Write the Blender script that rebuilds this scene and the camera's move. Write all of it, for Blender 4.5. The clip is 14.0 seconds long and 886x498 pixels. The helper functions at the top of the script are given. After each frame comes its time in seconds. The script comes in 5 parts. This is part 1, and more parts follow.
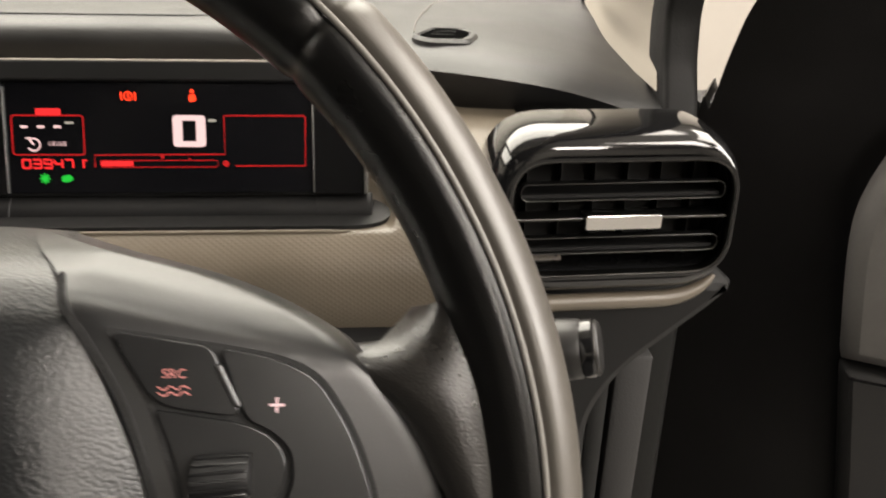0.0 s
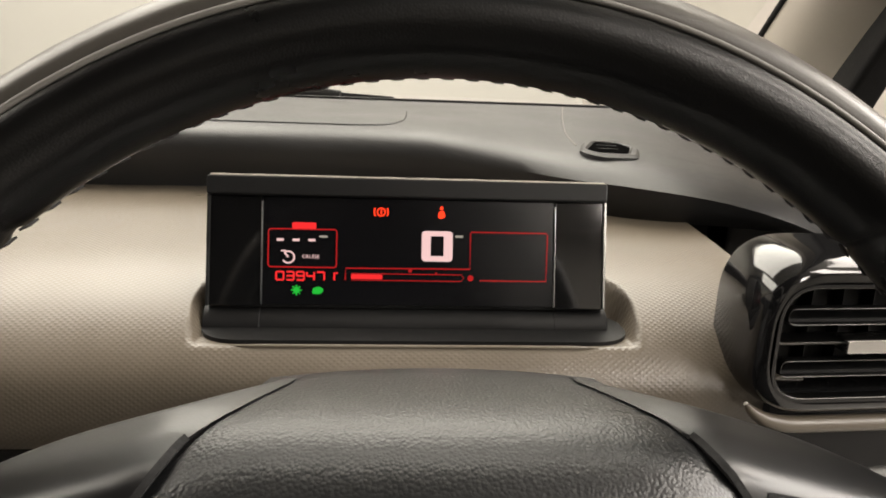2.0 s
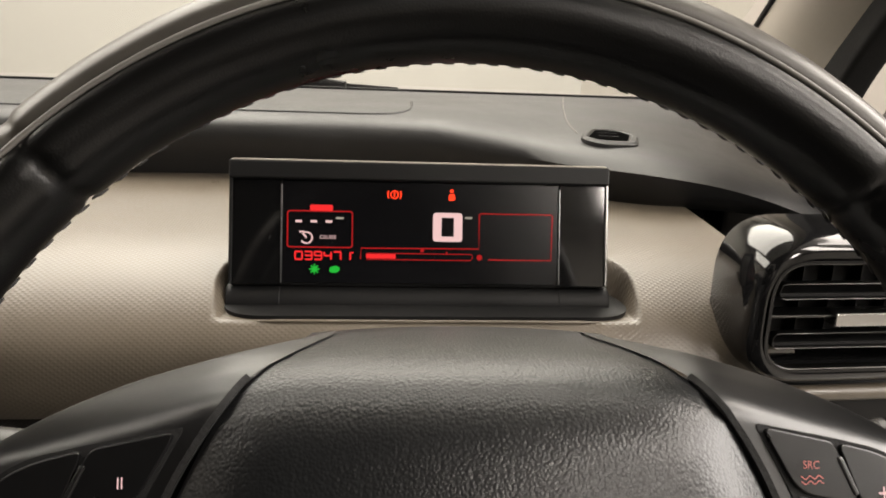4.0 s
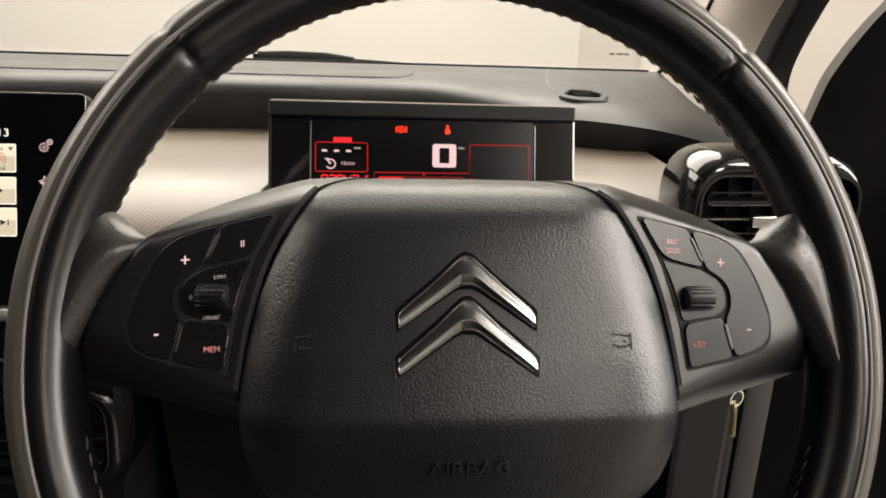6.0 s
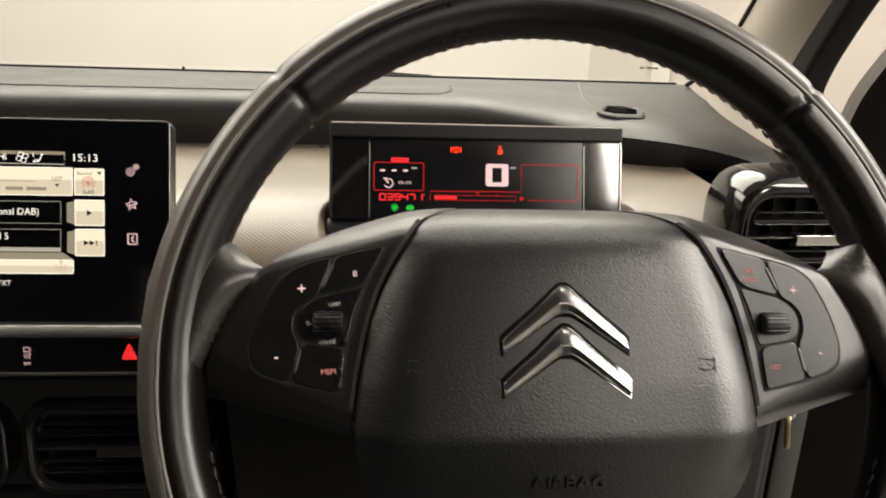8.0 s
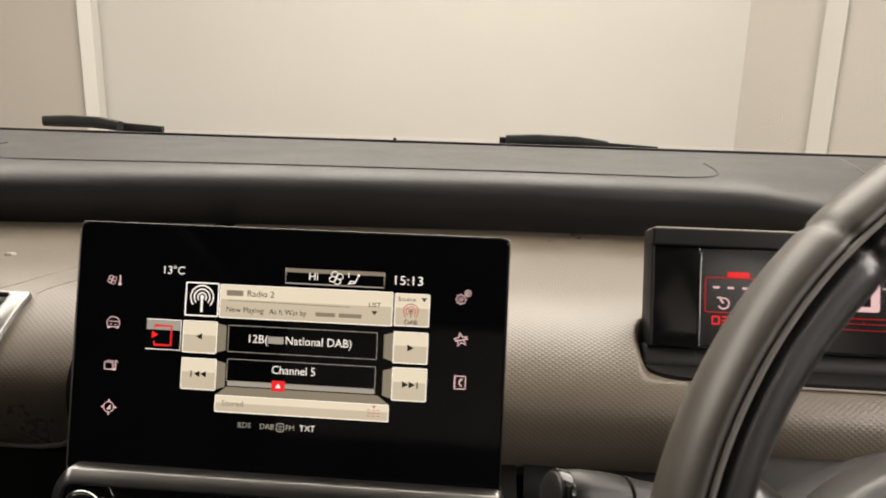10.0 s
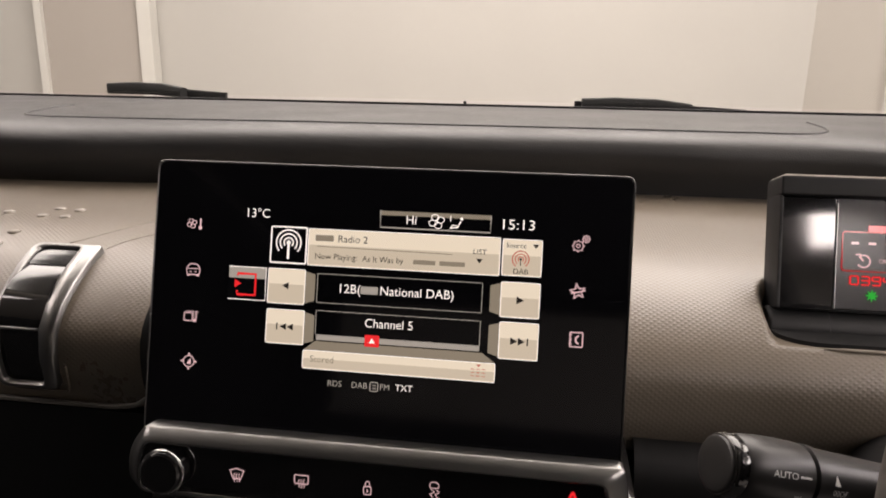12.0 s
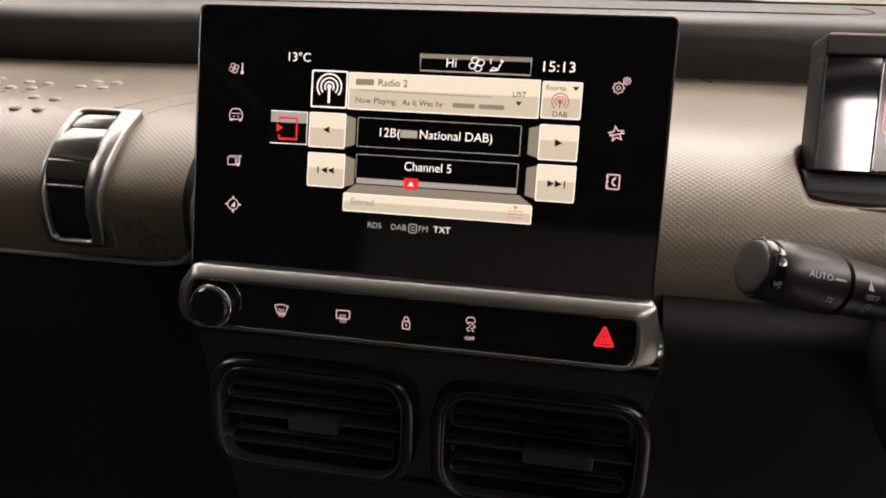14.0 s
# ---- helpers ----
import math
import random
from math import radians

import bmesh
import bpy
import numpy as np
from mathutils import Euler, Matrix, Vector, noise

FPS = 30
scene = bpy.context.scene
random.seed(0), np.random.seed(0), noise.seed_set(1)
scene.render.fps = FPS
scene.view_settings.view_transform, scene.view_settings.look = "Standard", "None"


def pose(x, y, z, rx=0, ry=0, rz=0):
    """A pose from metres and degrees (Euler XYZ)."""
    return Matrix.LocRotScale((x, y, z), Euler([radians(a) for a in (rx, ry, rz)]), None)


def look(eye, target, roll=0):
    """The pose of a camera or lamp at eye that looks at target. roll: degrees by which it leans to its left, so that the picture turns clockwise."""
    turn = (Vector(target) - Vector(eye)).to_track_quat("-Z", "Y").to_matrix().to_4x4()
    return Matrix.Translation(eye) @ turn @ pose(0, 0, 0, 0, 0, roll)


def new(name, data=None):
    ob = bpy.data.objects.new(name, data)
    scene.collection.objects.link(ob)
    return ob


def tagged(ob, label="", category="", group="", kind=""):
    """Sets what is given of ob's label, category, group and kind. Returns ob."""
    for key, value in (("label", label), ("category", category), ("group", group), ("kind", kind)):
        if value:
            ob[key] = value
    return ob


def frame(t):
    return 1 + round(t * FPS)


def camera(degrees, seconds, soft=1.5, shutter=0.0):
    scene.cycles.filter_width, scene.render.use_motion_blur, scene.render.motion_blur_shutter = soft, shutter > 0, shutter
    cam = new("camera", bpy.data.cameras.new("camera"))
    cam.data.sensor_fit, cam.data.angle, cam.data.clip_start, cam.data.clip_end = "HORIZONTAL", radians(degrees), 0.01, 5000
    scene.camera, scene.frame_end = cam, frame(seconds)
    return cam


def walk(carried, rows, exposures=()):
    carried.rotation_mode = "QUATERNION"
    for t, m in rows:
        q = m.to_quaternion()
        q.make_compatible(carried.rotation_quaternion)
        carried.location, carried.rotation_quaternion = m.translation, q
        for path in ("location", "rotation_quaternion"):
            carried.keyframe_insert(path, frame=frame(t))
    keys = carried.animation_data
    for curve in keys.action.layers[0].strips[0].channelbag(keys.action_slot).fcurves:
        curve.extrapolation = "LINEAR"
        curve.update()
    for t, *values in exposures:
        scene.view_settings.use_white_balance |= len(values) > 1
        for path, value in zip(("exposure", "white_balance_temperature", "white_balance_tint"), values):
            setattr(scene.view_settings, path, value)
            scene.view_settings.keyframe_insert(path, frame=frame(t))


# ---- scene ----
cam = camera(64.0, 14.0, 1.8, 0.25)
PATH = [
    (0, (0.4755, -0.3233, 1.0643), (0.5454, 0.5943, 0.6731), 1.10),
    (0.5, (0.4234, -0.3503, 1.0917), (0.4928, 0.5895, 0.7570), 2.03),
    (1, (0.3700, -0.3555, 1.0976), (0.4414, 0.5953, 0.7962), 2.04),
    (1.5, (0.3312, -0.3434, 1.0924), (0.4148, 0.6113, 0.8070), 2.49),
    (2, (0.3220, -0.3140, 1.0812), (0.4039, 0.6426, 0.8016), 2.37),
    (4.5, (0.3110, -0.3603, 1.0786), (0.3977, 0.5924, 0.7875), 2.24),
    (5, (0.3101, -0.3975, 1.0684), (0.3963, 0.5548, 0.7756), 2.13),
    (5.5, (0.3027, -0.4286, 1.0588), (0.3884, 0.5234, 0.7649), 2.04),
    (6, (0.3044, -0.4594, 1.0558), (0.3908, 0.4927, 0.7625), 1.93),
    (6.5, (0.2996, -0.4734, 1.0504), (0.3854, 0.4783, 0.7554), 1.89),
    (7, (0.2964, -0.4789, 1.0488), (0.3800, 0.4725, 0.7524), 1.88),
    (7.5, (0.2880, -0.4838, 1.0541), (0.3729, 0.4682, 0.7599), 1.93),
    (8, (0.2632, -0.4748, 1.0733), (0.3416, 0.4782, 0.7808), 1.87),
    (8.5, (0.2218, -0.4586, 1.0918), (0.2782, 0.5023, 0.8206), 1.78),
    (9, (0.1792, -0.4258, 1.0976), (0.1848, 0.5449, 0.8576), 1.70),
    (9.2, (0.1632, -0.4122, 1.0979), (0.1502, 0.5603, 0.8656), 1.72),
    (11.3, (0.0736, -0.3208, 1.0738), (-0.0529, 0.6423, 0.8360), 0.85),
    (11.5, (0.0756, -0.3217, 1.0703), (-0.0545, 0.6398, 0.8282), 0.84),
    (12, (0.0760, -0.3299, 1.0614), (-0.0606, 0.6277, 0.8078), 0.92),
    (12.5, (0.0738, -0.3351, 1.0517), (-0.0699, 0.6164, 0.7798), 1.00),
    (13, (0.0745, -0.3425, 1.0385), (-0.0780, 0.5999, 0.7409), 1.05),
    (13.5, (0.0743, -0.3457, 1.0284), (-0.0835, 0.5863, 0.7021), 1.11),
    (14, (0.0715, -0.3493, 1.0234), (-0.0885, 0.5732, 0.6723), 1.19),
]
EXPOSURES = [(0.0, 0.45, 6500, 12), (1.0, 0.25, 6500, 12), (4.5, 0.08, 6500, 13), (5.5, 0.18, 6500, 13), (7.5, 0.38, 6550, 11), (9.0, 0.0, 6600, 12), (12.5, -0.12, 6450, 22), (14.0, 0.12, 6520, 20)]
walk(cam, [(t, look(eye, target, roll)) for t, eye, target, roll in PATH], EXPOSURES)

# ---- world and light ----
world = bpy.data.worlds.new("world")
scene.world = world
world.use_nodes = True
world.node_tree.nodes["Background"].inputs[0].default_value = (1.0, 0.93, 0.82, 1)
world.node_tree.nodes["Background"].inputs[1].default_value = 0.012


def area_lamp(name, eye, target, sx, sy, watts, colour):
    d = bpy.data.lights.new(name, "AREA")
    d.shape, d.size, d.size_y, d.energy, d.color = "RECTANGLE", sx, sy, watts, colour
    ob = new(name, d)
    ob.matrix_world = look(eye, target)
    return ob


WARM = (1.0, 0.925, 0.82)
area_lamp("ceiling_lamp_front", (0.0, 2.0, 3.05), (0.0, 2.01, 0), 3.4, 3.2, 255, WARM)
area_lamp("ceiling_lamp_side", (2.7, 0.5, 3.05), (2.7, 0.51, 0), 1.4, 2.2, 90, WARM)
area_lamp("ceiling_lamp_west", (-3.0, 0.8, 3.05), (-3.0, 0.81, 0), 2.0, 3.6, 180, WARM)
# unseen fill added beside the car to brighten its right; the wall has no window
area_lamp("side_fill_light", (3.4, -0.25, 2.0), (0.0, -0.25, 1.3), 3.0, 1.8, 210, (1.0, 0.95, 0.87))
area_lamp("unseen_strip_light", (2.3, -4.5, 3.05), (2.3034, -4.5094, 0), 0.6, 2.4, 115, WARM)
# second strip: an added, unseen lamp that brightens the right spoke cover
area_lamp("unseen_strip_light", (2.6, -2.1, 3.05), (2.6074, -2.1067, 0), 0.7, 2.2, 72, WARM)


# ---- materials ----
def node_mat(name):
    m = bpy.data.materials.new(name)
    m.use_nodes = True
    nt = m.node_tree
    return m, nt, nt.nodes["Principled BSDF"]


def surface(name, colour, rough, metal=0.0, grain=0.0, grain_scale=400.0, kind="noise", vary=0.15, vary_scale=9.0,
            rough_vary=0.08, coat=0.0, spec=0.5, soft_cells=0.5):
    """Principled surface: colour varied at a large and a fine scale, uneven gloss and a bump of the given kind."""
    m, nt, b = node_mat(name)
    n, l = nt.nodes, nt.links
    tc = n.new("ShaderNodeTexCoord")
    big = n.new("ShaderNodeTexNoise")
    big.inputs["Scale"].default_value, big.inputs["Detail"].default_value = vary_scale, 6
    l.new(tc.outputs["Object"], big.inputs["Vector"])
    fine = n.new("ShaderNodeTexNoise")
    fine.inputs["Scale"].default_value, fine.inputs["Detail"].default_value = vary_scale * 23, 4
    l.new(tc.outputs["Object"], fine.inputs["Vector"])
    add = n.new("ShaderNodeMath")
    add.operation = "MULTIPLY_ADD"
    add.inputs[1].default_value = 0.35
    l.new(fine.outputs["Fac"], add.inputs[0])
    l.new(big.outputs["Fac"], add.inputs[2])
    ramp = n.new("ShaderNodeMapRange")
    ramp.inputs["From Min"].default_value, ramp.inputs["From Max"].default_value = 0.42, 0.95
    ramp.inputs["To Min"].default_value, ramp.inputs["To Max"].default_value = 1 - vary, 1 + vary
    l.new(add.outputs[0], ramp.inputs["Value"])
    mul = n.new("ShaderNodeVectorMath")
    mul.operation = "SCALE"
    mul.inputs[0].default_value = colour
    l.new(ramp.outputs[0], mul.inputs["Scale"])
    l.new(mul.outputs[0], b.inputs["Base Color"])
    rr = n.new("ShaderNodeMapRange")
    rr.inputs["From Min"].default_value, rr.inputs["From Max"].default_value = 0.42, 0.95
    rr.inputs["To Min"].default_value, rr.inputs["To Max"].default_value = max(0.02, rough - rough_vary), min(1, rough + rough_vary)
    l.new(add.outputs[0], rr.inputs["Value"])
    l.new(rr.outputs[0], b.inputs["Roughness"])
    b.inputs["Metallic"].default_value = metal
    b.inputs["Coat Weight"].default_value = coat
    b.inputs["Coat Roughness"].default_value = 0.06
    b.inputs["Specular IOR Level"].default_value = spec
    if grain > 0:
        bump = n.new("ShaderNodeBump")
        bump.inputs["Strength"].default_value = grain
        bump.inputs["Distance"].default_value = min(0.001, 0.5 / grain_scale)
        if kind == "cells":
            v = n.new("ShaderNodeTexVoronoi")
            v.feature = "SMOOTH_F1"
            v.inputs["Smoothness"].default_value = soft_cells
            v.inputs["Scale"].default_value = grain_scale
            wob = n.new("ShaderNodeTexNoise")
            wob.inputs["Scale"].default_value = grain_scale * 0.4
            mixv = n.new("ShaderNodeVectorMath")
            mixv.operation = "MULTIPLY_ADD"
            mixv.inputs[1].default_value = (0.3 / grain_scale,) * 3
            l.new(tc.outputs["Object"], wob.inputs["Vector"])
            l.new(wob.outputs["Color"], mixv.inputs[0])
            l.new(tc.outputs["Object"], mixv.inputs[2])
            l.new(mixv.outputs[0], v.inputs["Vector"])
            inv = n.new("ShaderNodeMath")
            inv.operation = "SUBTRACT"
            inv.inputs[0].default_value = 1.0
            l.new(v.outputs["Distance"], inv.inputs[1])
            l.new(inv.outputs[0], bump.inputs["Height"])
        elif kind == "weave":
            hs = []
            for sgn in (1, -1):
                w = n.new("ShaderNodeTexWave")
                w.inputs["Scale"].default_value = grain_scale
                mp = n.new("ShaderNodeMapping")
                mp.inputs["Rotation"].default_value = (0, 0, sgn * 0.9)
                mp.inputs["Scale"].default_value = (1, 1, 0)
                uv = n.new("ShaderNodeUVMap")
                l.new(uv.outputs[0], mp.inputs["Vector"])
                l.new(mp.outputs[0], w.inputs["Vector"])
                hs.append(w)
            mn = n.new("ShaderNodeMath")
            mn.operation = "MULTIPLY"
            l.new(hs[0].outputs["Fac"], mn.inputs[0])
            l.new(hs[1].outputs["Fac"], mn.inputs[1])
            l.new(mn.outputs[0], bump.inputs["Height"])
        else:
            v = n.new("ShaderNodeTexNoise")
            v.inputs["Scale"].default_value, v.inputs["Detail"].default_value = grain_scale, 3
            l.new(tc.outputs["Object"], v.inputs["Vector"])
            l.new(v.outputs["Fac"], bump.inputs["Height"])
        l.new(bump.outputs[0], b.inputs["Normal"])
    return m


def glowing(name, colour, strength):
    m, nt, b = node_mat(name)
    b.inputs["Base Color"].default_value = (0.004, 0.004, 0.004, 1)
    b.inputs["Roughness"].default_value = 0.08
    b.inputs["Specular IOR Level"].default_value = 0.3
    b.inputs["Emission Color"].default_value = (*colour, 1)
    b.inputs["Emission Strength"].default_value = strength
    return m


M_WALL = surface("wall_paint", (0.36, 0.345, 0.318), 0.75, grain=0.1, grain_scale=60, vary=0.04, vary_scale=1.2)
# angled wall: set somewhat darker and pinker than the other walls
M_WALLNE = surface("angled_wall_darker", (0.31, 0.288, 0.258), 0.75, grain=0.1, grain_scale=60, vary=0.04, vary_scale=1.2)
M_PINK = surface("pillar_paint", (0.30, 0.27, 0.24), 0.75, grain=0.1, grain_scale=60, vary=0.05, vary_scale=1.2)
M_TRIMW = surface("trim_paint", (0.48, 0.465, 0.43), 0.5, vary=0.04, vary_scale=2)
M_FLOOR = surface("floor_paint", (0.20, 0.19, 0.175), 0.45, vary=0.15, vary_scale=2)
M_PAD = surface("soft_dash_plastic", (0.016, 0.016, 0.016), 0.46, grain=0.25, grain_scale=900, kind="cells", vary=0.1)
M_BEIGE = surface("beige_dash_skin", (0.116, 0.097, 0.073), 0.34, grain=0.18, grain_scale=115, kind="weave", vary=0.07, spec=0.75)
M_DARK = surface("dark_plastic", (0.010, 0.010, 0.0102), 0.48, grain=0.10, grain_scale=2200, kind="cells", vary=0.15, spec=0.25)
M_STALK = surface("stalk_plastic", (0.013, 0.0125, 0.012), 0.36, grain=0.05, grain_scale=2600, vary=0.1, rough_vary=0.04)
M_STUD = surface("beige_stud", (0.165, 0.146, 0.118), 0.4, vary=0.05)
M_BLACKGLOSS = surface("gloss_black", (0.006, 0.006, 0.0063), 0.07, vary=0.1, rough_vary=0.03, coat=0.5)
M_GLASSBLACK = surface("screen_glass", (0.004, 0.004, 0.005), 0.06, vary=0.1, rough_vary=0.02, spec=0.24)
M_LCD = surface("instrument_screen", (0.004, 0.004, 0.005), 0.20, vary=0.1, rough_vary=0.02)
M_LEATHER = surface("wheel_leather", (0.0035, 0.0034, 0.0033), 0.30, grain=0.12, grain_scale=1500, kind="cells", vary=0.12, vary_scale=6, rough_vary=0.05, spec=0.48)
M_BAND = surface("taupe_band_leather", (0.060, 0.054, 0.046), 0.38, grain=0.08, grain_scale=1400, kind="cells", vary=0.15, vary_scale=8, rough_vary=0.04, spec=0.7)
M_EDGE = surface("thin_bright_edge", (0.10, 0.098, 0.095), 0.32, metal=1.0, vary=0.02, rough_vary=0.02)
M_LEATHER_WORN = surface("worn_wheel_leather", (0.016, 0.0148, 0.0135), 0.30, grain=0.22, grain_scale=1400, kind="cells", vary=0.2, vary_scale=20, spec=0.8)
M_HUB = surface("airbag_cover", (0.0052, 0.0057, 0.0062), 0.34, grain=0.24, grain_scale=1050, kind="cells", vary=0.1, rough_vary=0.02, spec=0.6, soft_cells=0.2)
M_SPOKE = surface("spoke_plastic", (0.006, 0.006, 0.0062), 0.36, grain=0.10, grain_scale=1500, vary=0.1, rough_vary=0.03, spec=0.85)
M_BUTTON = surface("button_plastic", (0.006, 0.006, 0.0063), 0.30, grain=0.05, grain_scale=1500, vary=0.1)
M_CHROME = surface("chrome", (0.33, 0.33, 0.328), 0.23, metal=1.0, vary=0.03, rough_vary=0.03)
M_SATIN = surface("satin_metal", (0.27, 0.267, 0.26), 0.32, metal=1.0, vary=0.02, rough_vary=0.02)
M_PILLAR = surface("pillar_trim", (0.36, 0.33, 0.28), 0.65, grain=0.1, grain_scale=700, vary=0.06)
M_RUBBER = surface("door_seal_rubber", (0.008, 0.008, 0.008), 0.6, grain=0.2, grain_scale=500, vary=0.2, spec=0.3)
M_DOOR = surface("door_black_plastic", (0.004, 0.0037, 0.0037), 0.40, grain=0.15, grain_scale=700, kind="cells", vary=0.25, spec=0.25)
M_DOORGREY = surface("door_grey_trim", (0.020, 0.0195, 0.0195), 0.6, grain=0.15, grain_scale=700, kind="cells", vary=0.15)
M_DOORTRIM = surface("door_pale_trim", (0.10, 0.095, 0.09), 0.6, grain=0.15, grain_scale=700, kind="cells", vary=0.15)
M_HEADLINER = surface("headliner_cloth", (0.035, 0.034, 0.033), 0.9, grain=0.2, grain_scale=800, vary=0.06)
M_CAVITY = surface("cavity_shade_black", (0.003, 0.003, 0.003), 0.9, vary=0.1, spec=0.0)
M_CARPET = surface("carpet", (0.012, 0.012, 0.012), 0.95, grain=0.5, grain_scale=600, vary=0.3)
M_BRASS = surface("worn_brass_key", (0.55, 0.45, 0.26), 0.3, metal=1.0, vary=0.2)
M_PIPING = surface("grey_piping", (0.13, 0.122, 0.11), 0.45, vary=0.08)
M_VENT = surface("vent_plastic", (0.008, 0.008, 0.0083), 0.2, vary=0.1, rough_vary=0.04)
M_SLAT = surface("slat_edge_plastic", (0.03, 0.03, 0.031), 0.16, vary=0.1)
M_BRIGHT = surface("bright_chrome", (0.62, 0.615, 0.60), 0.2, metal=1.0, vary=0.02, rough_vary=0.03)
M_THREAD = surface("black_thread", (0.022, 0.021, 0.02), 0.7, vary=0.2)
G_WHITE = glowing("lit_white", (1.0, 0.93, 0.80), 1.15)
G_CREAM = glowing("lit_cream", (0.80, 0.70, 0.50), 1.06)
G_CREAMDK = glowing("lit_cream_shade", (0.33, 0.28, 0.19), 0.8)
G_CREAMLOW = glowing("lit_cream_lower", (0.62, 0.53, 0.37), 1.0)
G_GREY = glowing("lit_grey", (0.55, 0.5, 0.4), 0.7)
G_INK = glowing("lit_ink", (0.03, 0.025, 0.02), 0.5)
G_PINK = glowing("lit_pinkish_white", (1.0, 0.66, 0.62), 0.85)
G_PINKDIM = glowing("lit_red_legend", (1.0, 0.36, 0.30), 0.6)
G_RED = glowing("lit_red", (1.0, 0.03, 0.03), 0.9)
G_REDDIM = glowing("lit_red_line", (0.75, 0.02, 0.02), 0.55)
G_AMBER = glowing("lit_orange_red", (1.0, 0.045, 0.012), 1.7)
G_ORANGE = glowing("lit_faint_red_ink", (0.80, 0.25, 0.16), 0.7)
G_GREEN = glowing("lit_green", (0.02, 0.75, 0.06), 0.6)
G_DISPLAY = glowing("lit_display_black", (0.02, 0.022, 0.03), 0.03)
PRINT = surface("white_print", (0.6, 0.6, 0.58), 0.6, vary=0.05)


m, nt, b = node_mat("windscreen_glass")
gloss, clear, mix = nt.nodes.new("ShaderNodeBsdfGlossy"), nt.nodes.new("ShaderNodeBsdfTransparent"), nt.nodes.new("ShaderNodeMixShader")
gloss.inputs["Roughness"].default_value = 0.02
clear.inputs["Color"].default_value = (0.97, 0.985, 0.97, 1)
mix.inputs[0].default_value = 0.03
nt.links.new(clear.outputs[0], mix.inputs[1])
nt.links.new(gloss.outputs[0], mix.inputs[2])
nt.links.new(mix.outputs[0], nt.nodes["Material Output"].inputs["Surface"])
M_GLASS = m


# ---- mesh helpers ----
MM = 0.001


def finish(name, bm, material, sharp=38.0):
    bmesh.ops.recalc_face_normals(bm, faces=bm.faces)
    me = bpy.data.meshes.new(name)
    bm.to_mesh(me)
    bm.free()
    me.polygons.foreach_set("use_smooth", [True] * len(me.polygons))
    me.set_sharp_from_angle(angle=radians(sharp))
    for p in me.polygons:
        if p.loop_total > 8:
            p.use_smooth = False
    me.materials.append(material)
    return me


def part(name, bm, material, parent, label="", sharp=38.0):
    ob = new(name, finish(name, bm, material, sharp))
    ob.parent = parent
    if label:
        ob["label"] = label
    return ob


def solid(name, bm, material, label, category, kind="", group="", sharp=38.0):
    return tagged(new(name, finish(name, bm, material, sharp)), label, category, group, kind)


def thing(name, m, label, category, group=""):
    ob = new(name)
    ob.empty_display_size = 0.02
    ob.matrix_world = m
    return tagged(ob, label, category, group)


def rounded(pts, r, seg=5):
    """A polygon with its corners rounded; r is one radius or one for each corner."""
    out, k = [], len(pts)
    rs = r if isinstance(r, (list, tuple)) else [r] * k
    for i, p in enumerate(pts):
        p = Vector(p)
        a, c = Vector(pts[i - 1]) - p, Vector(pts[(i + 1) % k]) - p
        if rs[i] <= 0:
            out.append(p)
            continue
        d = min(rs[i], a.length * 0.49, c.length * 0.49)
        s, e = p + a.normalized() * d, p + c.normalized() * d
        for j in range(seg + 1):
            t = j / seg
            out.append((1 - t) ** 2 * s + 2 * t * (1 - t) * p + t * t * e)
    return [(q[0], q[1]) for q in out]


def rrect(x0, y0, x1, y1, r, seg=5):
    return rounded([(x0, y0), (x1, y0), (x1, y1), (x0, y1)], r, seg)


def mirrored(pts):
    return [(-x, y) for x, y in reversed(pts)]


def scaled(pts, s=MM):
    return [(x * s, y * s) for x, y in pts]


def inset(pts, d):
    k, out = len(pts), []
    area = sum(pts[i - 1][0] * pts[i][1] - pts[i][0] * pts[i - 1][1] for i in range(k))
    sg = 1 if area > 0 else -1
    for i in range(k):
        a, p, c = Vector(pts[i - 1]), Vector(pts[i]), Vector(pts[(i + 1) % k])
        e1, e2 = (p - a), (c - p)
        n1 = Vector((-e1.y, e1.x)).normalized() if e1.length > 1e-9 else Vector((0, 0))
        n2 = Vector((-e2.y, e2.x)).normalized() if e2.length > 1e-9 else n1
        n = (n1 + n2)
        n = n.normalized() if n.length > 1e-6 else n1
        q = p + n * d * sg / max(0.5, n.dot(n1) if n1.length else 1)
        out.append((q.x, q.y))
    return out


def slab(bm, pts, z0, z1, bev=0.0, warp=None, hole=None):
    """A plate with the outline pts from z0 up to z1, its upper edge rounded by bev."""
    rings = [(pts, z0)]
    if bev > 0:
        rings += [(pts, z1 - bev), (inset(pts, bev * 0.3), z1 - bev * 0.3), (inset(pts, bev), z1)]
    else:
        rings += [(pts, z1)]
    vs = []
    for ring, z in rings:
        row = []
        for x, y in ring:
            p = Vector((x, y, z))
            row.append(bm.verts.new(warp(p) if warp else p))
        vs.append(row)
    k = len(pts)
    for a, c in zip(vs, vs[1:]):
        for i in range(k):
            bm.faces.new((a[i - 1], a[i], c[i], c[i - 1]))
    bm.faces.new(vs[-1])
    bm.faces.new(list(reversed(vs[0])))
    return bm


